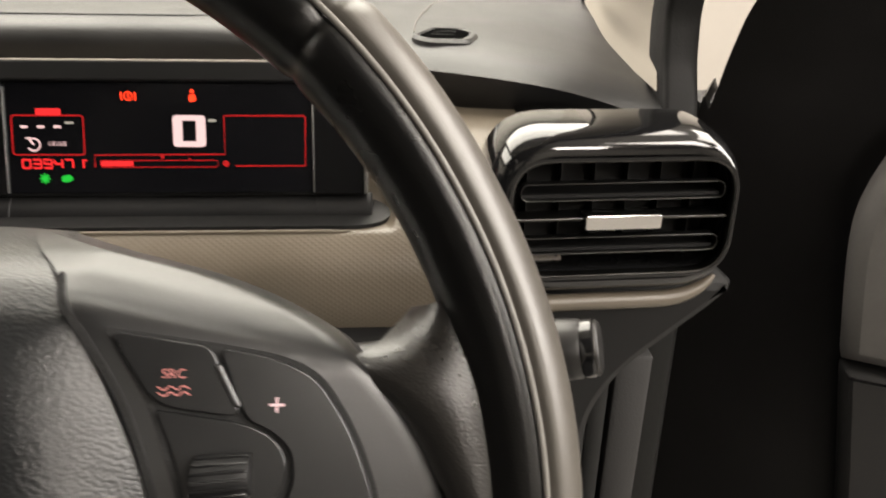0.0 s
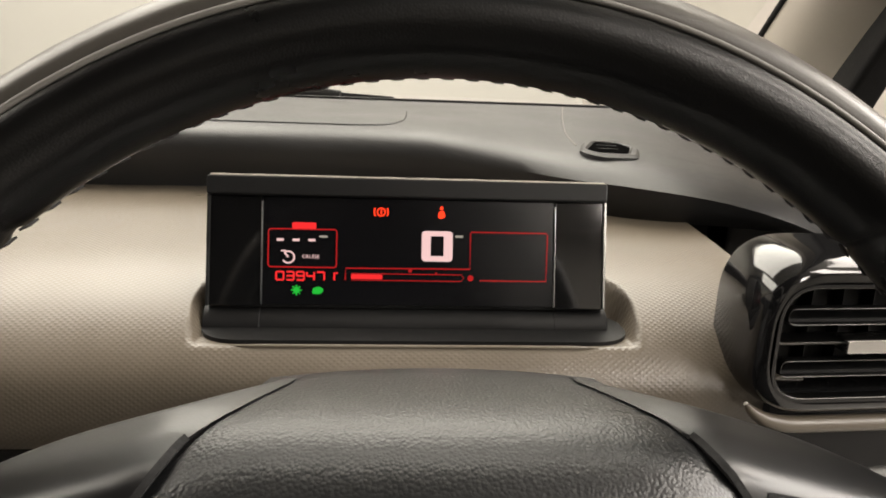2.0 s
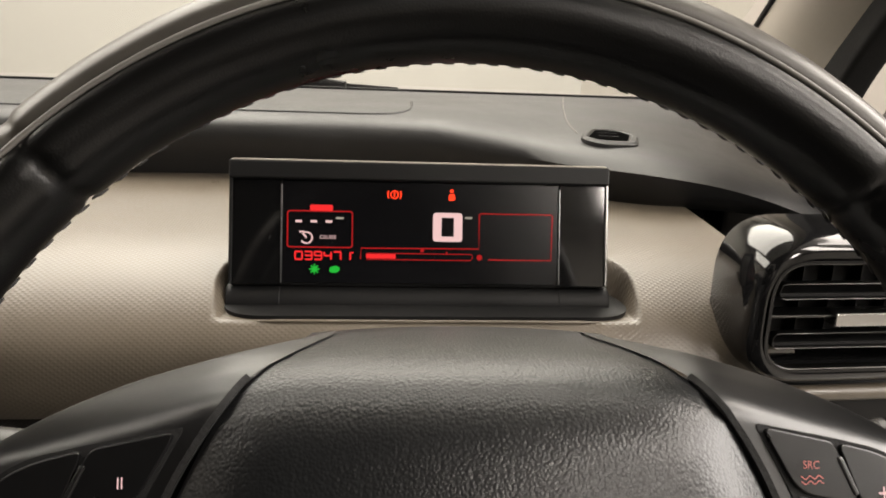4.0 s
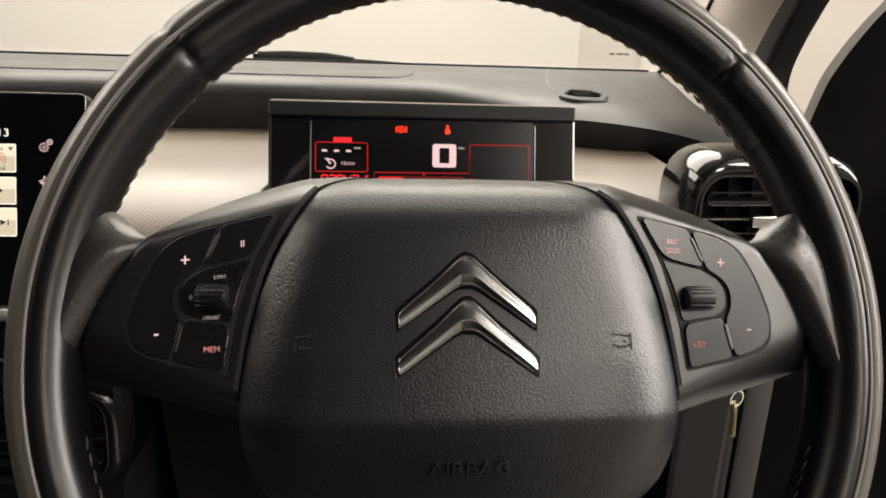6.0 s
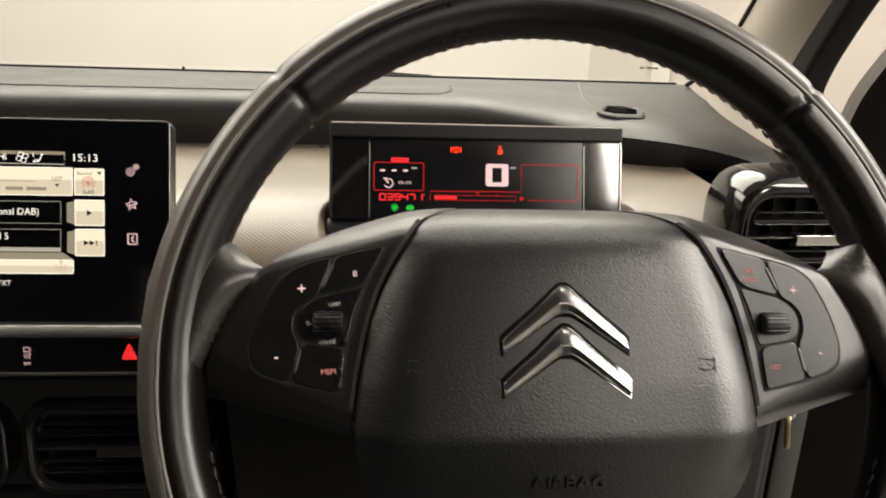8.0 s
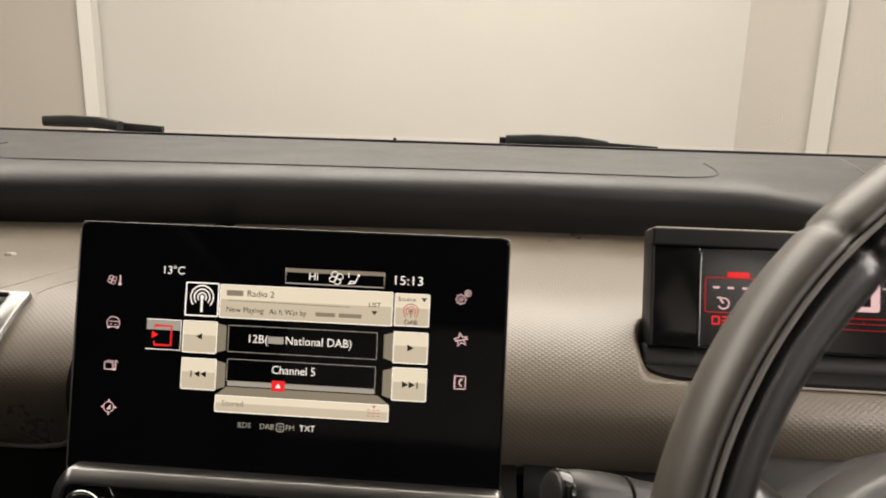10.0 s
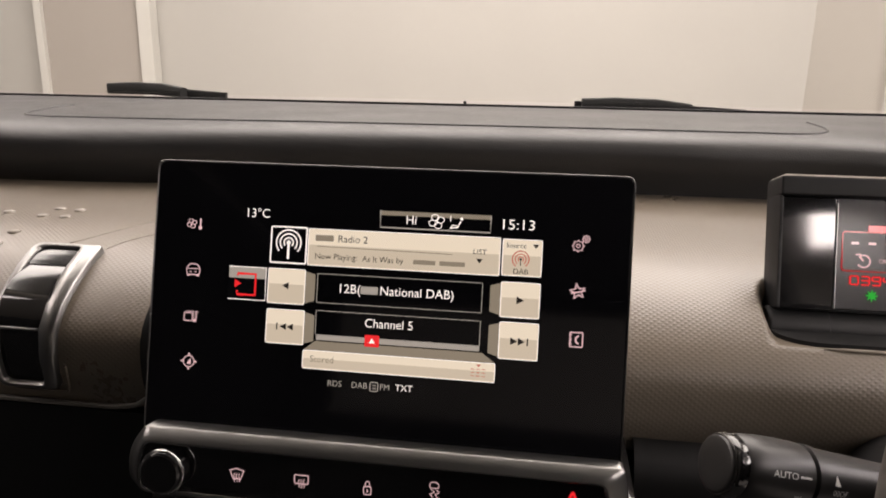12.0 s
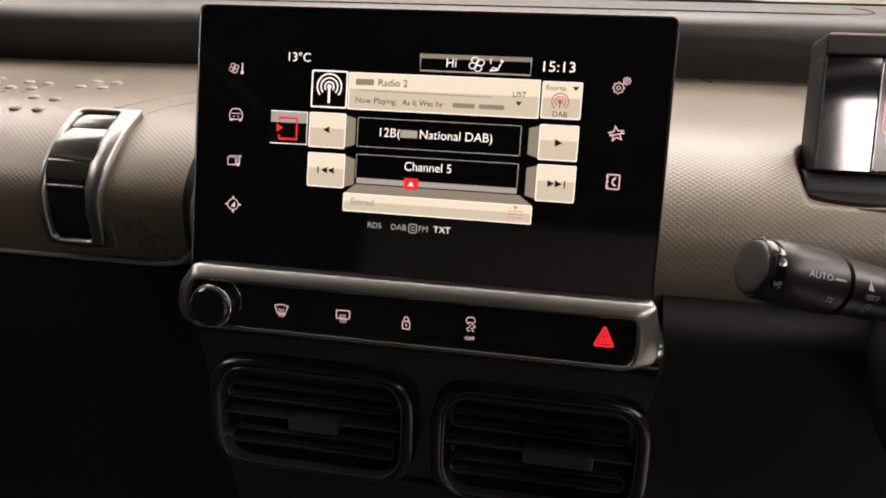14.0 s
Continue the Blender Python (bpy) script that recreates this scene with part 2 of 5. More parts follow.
def frame_slab(bm, outer, inner, z0, z1, bev=0.0):
    """A flat ring between two outlines of equally many points."""
    k = len(outer)
    rings = [(outer, z0), (outer, z1 - bev), (inset(outer, bev), z1), (inset(inner, -bev), z1), (inner, z1 - bev), (inner, z0)]
    vs = [[bm.verts.new((x, y, z)) for x, y in ring] for ring, z in rings]
    for j in range(len(vs)):
        a, c = vs[j - 1], vs[j]
        for i in range(k):
            bm.faces.new((a[i - 1], a[i], c[i], c[i - 1]))
    return bm


def box(bm, x0, y0, z0, x1, y1, z1, bev=0.0, seg=2):
    g = bmesh.ops.create_cube(bm, size=1)
    for v in g["verts"]:
        v.co = Vector((x0 + (v.co.x + 0.5) * (x1 - x0), y0 + (v.co.y + 0.5) * (y1 - y0), z0 + (v.co.z + 0.5) * (z1 - z0)))
    if bev > 0:
        es = list({e for v in g["verts"] for e in v.link_edges})
        bmesh.ops.bevel(bm, geom=es, offset=bev, segments=seg, profile=0.5, affect="EDGES")
    return bm


def grid(bm, fn, us, vs, close_u=False, close_v=False, uv=False):
    rows = [[bm.verts.new(fn(u, v)) for v in vs] for u in us]
    nu, nv = len(us), len(vs)
    lay = bm.loops.layers.uv.verify() if uv else None
    for i in range(nu if close_u else nu - 1):
        for j in range(nv if close_v else nv - 1):
            i2, j2 = (i + 1) % nu, (j + 1) % nv
            f = bm.faces.new((rows[i][j], rows[i2][j], rows[i2][j2], rows[i][j2]))
            if uv:
                for loop, (a, c) in zip(f.loops, ((i, j), (i2, j), (i2, j2), (i, j2))):
                    loop[lay].uv = (us[a], vs[c])
    return rows


def extrude_profile(bm, prof, xs, mapping=None):
    """Closed outline of (y, z) points carried along x, with capped ends."""
    rows = [[bm.verts.new(mapping(x, y, z) if mapping else (x, y, z)) for y, z in prof] for x in xs]
    k = len(prof)
    for a, c in zip(rows, rows[1:]):
        for i in range(k):
            bm.faces.new((a[i - 1], a[i], c[i], c[i - 1]))
    bm.faces.new(rows[0])
    bm.faces.new(list(reversed(rows[-1])))
    return bm


def sweep(bm, path, section, closed=False, up=Vector((0, 0, 1)), caps=True, size=None):
    """A 2D section carried along a 3D path; size gives a factor for each point."""
    path = [Vector(p) for p in path]
    k, rows = len(path), []
    for i, p in enumerate(path):
        a = path[i - 1] if (closed or i) else p
        c = path[(i + 1) % k] if (closed or i < k - 1) else p
        t = (c - a).normalized()
        s = t.cross(up)
        s = s.normalized() if s.length > 1e-5 else Vector((1, 0, 0))
        w = s.cross(t)
        f = size[i] if size else 1
        rows.append([bm.verts.new(p + s * x * f + w * y * f) for x, y in section])
    n = len(section)
    for i in range(k if closed else k - 1):
        a, c = rows[i], rows[(i + 1) % k]
        for j in range(n):
            bm.faces.new((a[j - 1], a[j], c[j], c[j - 1]))
    if caps and not closed:
        bm.faces.new(rows[0])
        bm.faces.new(list(reversed(rows[-1])))
    return bm


def circle(r, n=16, ry=None):
    return [(r * math.cos(2 * math.pi * i / n), (ry or r) * math.sin(2 * math.pi * i / n)) for i in range(n)]


def lathe(bm, prof, n=32, m=None):
    """A solid of revolution about local x from (x, radius) points."""
    rows = []
    for x, r in prof:
        rows.append([bm.verts.new((m or Matrix()) @ Vector((x, r * math.cos(2 * math.pi * i / n), r * math.sin(2 * math.pi * i / n)))) for i in range(n)])
    for a, c in zip(rows, rows[1:]):
        for i in range(n):
            bm.faces.new((a[i - 1], a[i], c[i], c[i - 1]))
    bm.faces.new(rows[0])
    bm.faces.new(list(reversed(rows[-1])))
    return bm


def flat(bm, pts, z):
    bm.faces.new([bm.verts.new((x, y, z)) for x, y in pts])
    return bm


def ribbon(bm, pts, width, z, closed=False):
    """A drawn line of the given width."""
    k = len(pts)
    if closed:
        a, c = inset(pts, width / 2), inset(pts, -width / 2)
    else:
        a, c = [], []
        for i, p in enumerate(pts):
            p = Vector(p)
            q, s = Vector(pts[max(0, i - 1)]), Vector(pts[min(k - 1, i + 1)])
            t = (s - q).normalized()
            n = Vector((-t.y, t.x)) * width / 2
            a.append(p + n)
            c.append(p - n)
    va = [bm.verts.new((p[0], p[1], z)) for p in a]
    vc = [bm.verts.new((p[0], p[1], z)) for p in c]
    for i in range(k if closed else k - 1):
        j = (i + 1) % k
        bm.faces.new((va[i], va[j], vc[j], vc[i]))
    return bm


def letters(name, body, size, m, material, parent, align="CENTER", label="", depth=0.0, shear=0.0, squeeze=1.0, warp=None):
    """Lettering as a mesh in the built-in font; size is the height of a capital."""
    cu = bpy.data.curves.new(name, "FONT")
    cu.body, cu.size, cu.align_x, cu.align_y, cu.extrude, cu.shear = body, size / 0.70, align, "CENTER", depth, shear
    cu.resolution_u = 3
    tmp = new(name, cu)
    bpy.context.view_layer.update()
    me = bpy.data.meshes.new_from_object(tmp.evaluated_get(bpy.context.evaluated_depsgraph_get()))
    bpy.data.objects.remove(tmp)
    bpy.data.curves.remove(cu)
    me.transform(m @ Matrix.Diagonal((squeeze, 1, 1, 1)))
    if warp:
        for v in me.vertices:
            v.co = warp(v.co)
    me.materials.clear()
    me.materials.append(material)
    ob = new(name, me)
    ob.parent = parent
    if label:
        ob["label"] = label
    return ob


def smooth_curve(pts, n):
    """Catmull-Rom through points of any dimension, n steps a span."""
    out, k = [], len(pts)
    P = [Vector(p) for p in pts]
    for i in range(k - 1):
        p0, p1, p2, p3 = P[max(0, i - 1)], P[i], P[i + 1], P[min(k - 1, i + 2)]
        for j in range(n):
            t = j / n
            out.append(0.5 * ((2 * p1) + (p2 - p0) * t + (2 * p0 - 5 * p1 + 4 * p2 - p3) * t * t + (3 * p1 - p0 - 3 * p2 + p3) * t ** 3))
    out.append(P[-1])
    return out


# ---- the studio room ----
def wall(name, x0, y0, x1, y1, z0, z1, thick, material, label):
    d = Vector((x1 - x0, y1 - y0, 0)).normalized()
    n = Vector((-d.y, d.x, 0)) * thick
    bm = bmesh.new()
    base = [Vector((x0, y0, 0)), Vector((x1, y1, 0)), Vector((x1, y1, 0)) + n, Vector((x0, y0, 0)) + n]
    lo = [bm.verts.new((p.x, p.y, z0)) for p in base]
    hi = [bm.verts.new((p.x, p.y, z1)) for p in base]
    bm.faces.new(lo)
    bm.faces.new(hi)
    for i in range(4):
        bm.faces.new((lo[i - 1], lo[i], hi[i], hi[i - 1]))
    return solid(name, bm, material, label, "wall", "structure")


wall("wall_north", -4.6, 4.16, 1.55, 4.16, 0, 3.2, 0.12, M_WALL, "cream-white painted studio wall")
wall("wall_northeast", 1.55, 4.16, 4.5, 2.13, 0, 3.2, 0.12, M_WALLNE, "darker, pinkish cream angled studio wall")
wall("trim", 1.873, 3.902, 1.963, 3.840, 0, 3.2, 0.035, M_WALL, "pale upright trim strip on the angled wall")
wall("wall_east", 4.5, 2.13, 4.5, -6.6, 0, 3.2, 0.12, M_WALL, "cream-white studio side wall")
wall("wall_south", 4.5, -6.6, -4.6, -6.6, 0, 3.2, 0.12, M_WALL, "cream-white studio back wall")
wall("wall_west", -4.6, -6.6, -4.6, 4.16, 0, 3.2, 0.12, M_WALL, "cream-white studio side wall")
wall("wall_pier", -3.21, 4.10, -2.54, 4.10, 0, 3.2, 0.055, M_PINK, "dull beige pier between white trims")
for i, (a, c) in enumerate(((-3.26, -3.21), (-2.54, -2.45))):
    wall("trim", a, 4.07, c, 4.07, 0, 3.2, 0.085, M_TRIMW, "white upright trim strip on the wall")
bm = bmesh.new()
box(bm, -4.8, -6.8, -0.1, 4.7, 4.4, 0)
solid("floor", bm, M_FLOOR, "grey painted studio floor", "floor", "structure")
bm = bmesh.new()
box(bm, -4.8, -6.8, 3.2, 4.7, 4.4, 3.3)
solid("ceiling", bm, M_WALL, "white studio ceiling", "ceiling", "structure")

# ---- car shell ----
# windscreen base line, pillars, roof and dark sides behind the camera, closed against light
bm = bmesh.new()
roof = [(-0.30, 1.44), (-0.42, 1.465), (-1.2, 1.47), (-2.0, 1.40), (-2.0, 1.44), (-1.2, 1.51), (-0.42, 1.50), (-0.29, 1.465)]
extrude_profile(bm, roof, [-0.70, -0.35, 0, 0.35, 0.61])
solid("headliner", bm, M_HEADLINER, "dark grey cloth headliner under the car roof", "headliner", "structure")
bm = bmesh.new()
box(bm, -0.76, -2.05, 0.2, 0.76, -1.98, 0.98)
box(bm, -0.76, -2.05, 1.36, 0.76, -1.98, 1.45)
for x in (-0.76, 0.60):
    box(bm, x, -2.05, 0.97, x + 0.16, -1.98, 1.37)
solid("cabin_rear", bm, M_CARPET, "dark rear end of the car cabin with its window", "panel", "structure")
bm = bmesh.new()
box(bm, -0.80, -2.0, 0.2, -0.74, 0.30, 1.16)
# unseen slab across the rear side window, added to keep light out
box(bm, -0.79, -2.0, 1.165, -0.75, -0.85, 1.47)
solid("passenger_door", bm, M_DARK, "dark passenger side, rear window blocked against light, front window open", "door", "structure")
bm = bmesh.new()
box(bm, 0.70, -2.0, 0.2, 0.76, -1.20, 0.99, 0.01)
solid("rear_side_panel", bm, M_CARPET, "dark rear door below its window", "panel", "structure")
for name, foot, head, wide in (("door_pillar", -1.25, -1.22, 0.045), ("rear_pillar", -1.85, -1.70, 0.15)):
    bm = bmesh.new()
    sweep(bm, [(0.73, foot, 0.985), (0.715, foot * 0.7 + head * 0.3, 1.14), (0.665, foot * 0.3 + head * 0.7, 1.32), (0.615, head, 1.455)], rounded([(-wide, -0.02), (wide, -0.02), (wide, 0.02), (-wide, 0.02)], 0.01, 3), up=Vector((1, 0, 0)))
    solid(name, bm, M_HEADLINER, "dark cloth-trimmed pillar beside the door window", "pillar", "structure")
bm = bmesh.new()
sweep(bm, [(0.605, -0.29, 1.458), (0.612, -0.6, 1.478), (0.612, -1.4, 1.478), (0.60, -1.98, 1.43)], rounded([(-0.022, -0.014), (0.022, -0.014), (0.022, 0.014), (-0.022, 0.014)], 0.008, 3))
solid("roof_rail", bm, M_HEADLINER, "dark trim along the edge of the car roof", "trim", "structure")
bm = bmesh.new()
box(bm, -0.80, -2.0, 0.2, 0.74, 0.55, 0.24)
solid("cabin_floor", bm, M_CARPET, "black carpeted car floor", "floor", "structure")


def a_pillar(side):
    """Moulded pillar trim between the windscreen edge and the door seal."""
    A = smooth_curve([(0.715, 0.60, 1.004), (0.706, 0.48, 1.050), (0.672, 0.32, 1.134), (0.63, 0.12, 1.245), (0.58, -0.10, 1.37), (0.56, -0.31, 1.452)], 6)
    B = smooth_curve([(0.700, 0.27, 0.955), (0.706, 0.297, 1.015), (0.698, 0.228, 1.108), (0.675, 0.08, 1.215), (0.64, -0.09, 1.32), (0.615, -0.31, 1.44)], 6)
    bm = bmesh.new()

    def at(i, u):
        p = A[int(i)].lerp(B[int(i)], u)
        swell = 0.020 * math.sin(math.pi * u) * (0.6 if i < 4 else 1.0)
        return Vector(((p.x - swell * 0.75) * side, p.y - swell * 0.3, p.z - swell * 0.15))

    rows = grid(bm, at, list(range(len(A))), list(np.linspace(0, 1, 11)))
    back = grid(bm, lambda i, u: at(i, u) + Vector((0.03 * side, 0.03, 0.02)), list(range(len(A))), [0, 1])
    for i in range(len(A) - 1):
        for k, j in ((0, 0), (1, -1)):
            bm.faces.new((rows[i][j], rows[i + 1][j], back[i + 1][k], back[i][k]))
    edge = bmesh.new()
    sweep(edge, [Vector((p.x * side, p.y + 0.002, p.z + 0.002)) for p in A], circle(0.0035, 8))
    solid("windscreen_edge", edge, M_RUBBER, "black edge strip along the windscreen", "seal", "structure")
    return solid("pillar_trim", bm, M_PILLAR, "greige moulded windscreen pillar trim", "pillar trim", "structure", sharp=50)


a_pillar(1)
a_pillar(-1)

# ---- dashboard ----
FRONT = smooth_curve([(0.37, 0.947), (0.31, 0.946), (0.25, 0.944), (0.19, 0.941), (0.14, 0.937), (0.105, 0.929), (0.075, 0.913), (0.056, 0.893), (0.0525, 0.868), (0.0585, 0.842)], 6)


TROUGH = 0.909


def trough_edge(x, y):
    """Signed distance from the rounded outline of the trough that the instrument display sits in."""
    r = 0.032
    a, c = abs(x - 0.3435) - (0.1290 - r), abs(y - 0.078) - (0.050 - r)
    return math.hypot(max(a, 0.0), max(c, 0.0)) + min(max(a, c), 0.0) - r


def dash_front(x, p):
    """The skin rolls down into the trough under the display."""
    y, z = p
    u = max(0.0, min(1.0, (trough_edge(x, y) + 0.001) / 0.009))
    u = u * u * (3 - 2 * u)
    return Vector((x, y, min(z, TROUGH) * (1 - u) + z * u))


dashboard = thing("dashboard", Matrix(), "beige-skinned car dashboard with a dark soft top", "dashboard")
bm = bmesh.new()
xs = sorted({round(v, 4) for v in list(np.linspace(-0.15, 0.575, 76)) + list(np.linspace(0.183, 0.243, 60)) + list(np.linspace(0.433, 0.493, 60))})
arc = [0.0]
FRONT = [p for a, c in zip(FRONT, FRONT[1:]) for p in (a, a.lerp(c, 0.5))] + [FRONT[-1]]
for a, c in zip(FRONT, FRONT[1:]):
    arc.append(arc[-1] + (c - a).length)
pts = dict(zip(arc, FRONT))
grid(bm, lambda x, s: dash_front(x, pts[s]), xs, arc, uv=True)
part("driver_front_panel", bm, M_BEIGE, dashboard, "beige textured skin round the instrument display")

bm = bmesh.new()


def skin_y(z):
    return float(np.interp(z, [p[1] for p in reversed(FRONT)], [p[0] for p in reversed(FRONT)]))


lip = [Vector((x, skin_y(TROUGH) - 0.0005, TROUGH)) for x in np.linspace(0.236, 0.450, 60)]
fat = [min(1.0, 0.15 + (0.107 - abs(p.x - 0.343)) / 0.014) for p in lip]
sweep(bm, lip, circle(0.0012, 12), up=Vector((0, 1, 0.2)), size=fat)
lining = bmesh.new()
slab(lining, rrect(0.2122, skin_y(TROUGH) + 0.002, 0.4748, 0.1280, 0.031, 8), TROUGH - 0.004, TROUGH + 0.0025)
part("trough_lining", lining, M_DARK, dashboard, "black lining of the display trough")
part("trough_edge", bm, M_BEIGE, dashboard, "rolled beige edge round the display trough")
bm = bmesh.new()
grid(bm, lambda x, s: Vector((x, *pts[s])), list(np.linspace(-0.17, -0.72, 40)), arc, uv=True)
part("glovebox_lid", bm, M_BEIGE, dashboard, "beige textured glovebox lid with rounded front")
bm = bmesh.new()
lidend = [(p[0] + 0.0, p[1]) for p in FRONT]
extrude_profile(bm, lidend + [(0.37, 0.842)], [-0.172, -0.158], lambda x, y, z: Vector((x, y + (0.006 if x > -0.16 else 0), z - (0.004 if x > -0.16 else 0))))
part("lid_end", bm, M_DARK, dashboard, "dark rounded end of the glovebox lid")

# soft top pad with an overhanging front lip
PAD = [(0.64, 1.000), (0.60, 1.008), (0.55, 1.008), (0.50, 1.008), (0.475, 1.008), (0.45, 1.0075), (0.425, 1.007), (0.40, 1.0065), (0.375, 1.0055), (0.345, 1.004), (0.318, 1.000), (0.306, 0.993), (0.302, 0.982), (0.308, 0.966),
       (0.322, 0.944), (0.335, 0.930), (0.64, 0.930)]


def pad_shape(x, y, z):
    """The driver's end of the pad falls away towards the door."""
    t = max(0.0, (x - 0.50) / 0.20)
    z0 = z
    z -= 0.042 * t * t * max(0.0, min(1.0, (0.60 - y) / 0.30)) * max(0.0, min(1.0, (z0 - 0.93) / 0.04))
    s = max(0.0, min(1.0, (x - 0.36) / 0.12))
    z -= 0.013 * s * max(0.0, min(1.0, (0.50 - y) / 0.18)) * max(0.0, min(1.0, (z0 - 0.965) / 0.03))
    k = max(0.0, min(1.0, (0.45 - y) / 0.13))
    k = k * k * (3 - 2 * k)
    k *= 1 - 0.2 * max(0.0, min(1.0, (z0 - 0.982) / 0.02))
    shift = sum(float(np.interp(x + d, [-0.7, -0.35, -0.15, 0.13, 0.30, 0.42, 0.54, 0.70], [-0.04, -0.03, 0.0, 0.018, 0.018, -0.005, -0.075, -0.065])) for d in (-0.03, -0.015, 0, 0.015, 0.03)) / 5
    return Vector((x, y + (k if z0 > 0.94 or y < 0.33 else 0) * shift, z))


bm = bmesh.new()
extrude_profile(bm, [(p[0], p[1]) for p in PAD], list(np.linspace(-0.73, 0.715, 90)), pad_shape)
part("top_pad", bm, M_PAD, dashboard, "dark grey soft-touch dashboard top", sharp=60)

# raised bead along the front of the pad, turning back at its ends
bm = bmesh.new()
bead = [pad_shape(-0.47, 0.44, 1.0073), pad_shape(-0.465, 0.39, 1.006), pad_shape(-0.45, 0.355, 1.0045)]
bead += [pad_shape(x, 0.345, 1.004) for x in np.linspace(-0.42, 0.29, 40)]
bead += [pad_shape(0.318, 0.352, 1.0044), pad_shape(0.334, 0.375, 1.0055), pad_shape(0.340, 0.41, 1.0067), pad_shape(0.342, 0.46, 1.0077)]
sweep(bm, smooth_curve(bead, 3), circle(0.0013, 8))
part("pad_bead", bm, M_PAD, dashboard, "fine raised bead along the pad", sharp=60)

bm = bmesh.new()
sweep(bm, smooth_curve([pad_shape(0.545, 0.59, 1.0083), pad_shape(0.518, 0.48, 1.0081), pad_shape(0.500, 0.40, 1.0066), pad_shape(0.496, 0.36, 1.0049)], 5), circle(0.0008, 6))
part("pad_seam", bm, M_PIPING, dashboard, "pale seam across the pad")

# lower dark dashboard
bm = bmesh.new()
lower = [(0.30, 0.84), (0.056, 0.838), (0.060, 0.80), (0.085, 0.66), (0.13, 0.50), (0.30, 0.50)]
extrude_profile(bm, lower, list(np.linspace(-0.73, -0.135, 12)))
part("glovebox_body", bm, M_DARK, dashboard, "black lower glovebox panel")
bm = bmesh.new()
lower = rounded([(0.30, 0.86), (0.05, 0.852), (0.035, 0.835), (0.06, 0.70), (0.12, 0.50), (0.30, 0.50)], 0.012)
extrude_profile(bm, lower, list(np.linspace(0.135, 0.56, 12)))
part("knee_panel", bm, M_DARK, dashboard, "dark grey panel below the steering column")
bm = bmesh.new()
END = rounded([(0.55, 0.884), (0.682, 0.884), (0.672, 0.870), (0.618, 0.822), (0.600, 0.79), (0.598, 0.50), (0.55, 0.50)], [0, 0.01, 0.02, 0.02, 0.02, 0, 0])
slab(bm, END, -0.24, -0.046, 0.006)
bm.transform(Matrix.Rotation(radians(90), 4, "X"))
part("end_panel", bm, M_DARK, dashboard, "black lower end of the dashboard")
for x0, x1, mt in ((0.608, 0.622, M_RUBBER), (0.624, 0.650, M_DOORGREY)):
    bm = bmesh.new()
    box(bm, x0, 0.075, 0.40, x1, 0.12, 0.815, 0.004)
    part("upright_strip", bm, mt, dashboard)
bm = bmesh.new()
box(bm, -0.74, 0.375, 0.2, 0.715, 0.40, 0.96)
part("bulkhead", bm, M_CARPET, dashboard, "black bulkhead behind the dashboard")
bm = bmesh.new()
sweep(bm, smooth_curve([(-0.72, 0.0565, 0.841), (-0.25, 0.0565, 0.841), (-0.190, 0.0565, 0.842), (-0.172, 0.055, 0.848), (-0.164, 0.052, 0.860), (-0.161, 0.050, 0.885), (-0.160, 0.064, 0.906)], 6), circle(0.0018, 8), up=Vector((0, 1, 0.1)))
part("piping", bm, M_PIPING, dashboard, "thin grey piping along the lid")
bm = bmesh.new()
box(bm, -0.150, 0.065, 0.62, 0.112, 0.30, 0.855, 0.004)
part("centre_carrier", bm, M_DARK, dashboard, "black centre carrier behind the screen")


def studs():
    out = []
    for cx, cy in ((-0.306, 0.177), (-0.359, 0.164), (-0.321, 0.121), (-0.412, 0.174), (-0.380, 0.115)):
        for dx, dy in ((-0.009, -0.009), (-0.009, 0.012), (0.010, -0.009), (0.010, 0.010)):
            out.append((cx + dx, cy + dy))
    return out


def lid_height(y):
    return float(np.interp(y, [p[0] for p in reversed(FRONT)], [p[1] for p in reversed(FRONT)]))


for sx, sy in studs():
    bm = bmesh.new()
    bmesh.ops.create_uvsphere(bm, u_segments=16, v_segments=8, radius=1.0, matrix=Matrix.Translation((sx, sy, lid_height(sy) - 0.0005)) @ Matrix.Diagonal((0.0052, 0.0046, 0.0026, 1)))
    part("stud", bm, M_STUD, dashboard)

# chrome-framed strap handle over the lid edge
strap = [p for p in FRONT if 0.853 < p[1] and p[0] < 0.112]
length = [0.0]
for a, c in zip(strap, strap[1:]):
    length.append(length[-1] + (c - a).length)
SLEN = length[-1]


def on_lid(p):
    """Takes (across, down the lid, outward) onto the curved lid; the handle leans a little."""
    s = max(0.0, min(SLEN, p.y))
    y, z = (float(np.interp(s, length, [q[k] for q in strap])) for k in (0, 1))
    ends = [Vector([float(np.interp(e, length, [q[k] for q in strap])) for k in (0, 1)]) for e in (max(0.0, s - 0.014), min(SLEN, s + 0.014))]
    t = (ends[1] - ends[0]).normalized()
    n = Vector((t[1], -t[0]))
    return Vector((-0.2545 + p.x + 0.006 * s / SLEN, y + n[0] * p.z, z + n[1] * p.z))


def finely(pts, k):
    out = []
    for a, c in zip(pts, pts[1:] + pts[:1]):
        out += [tuple(Vector(a).lerp(Vector(c), j / k)) for j in range(k)]
    return out


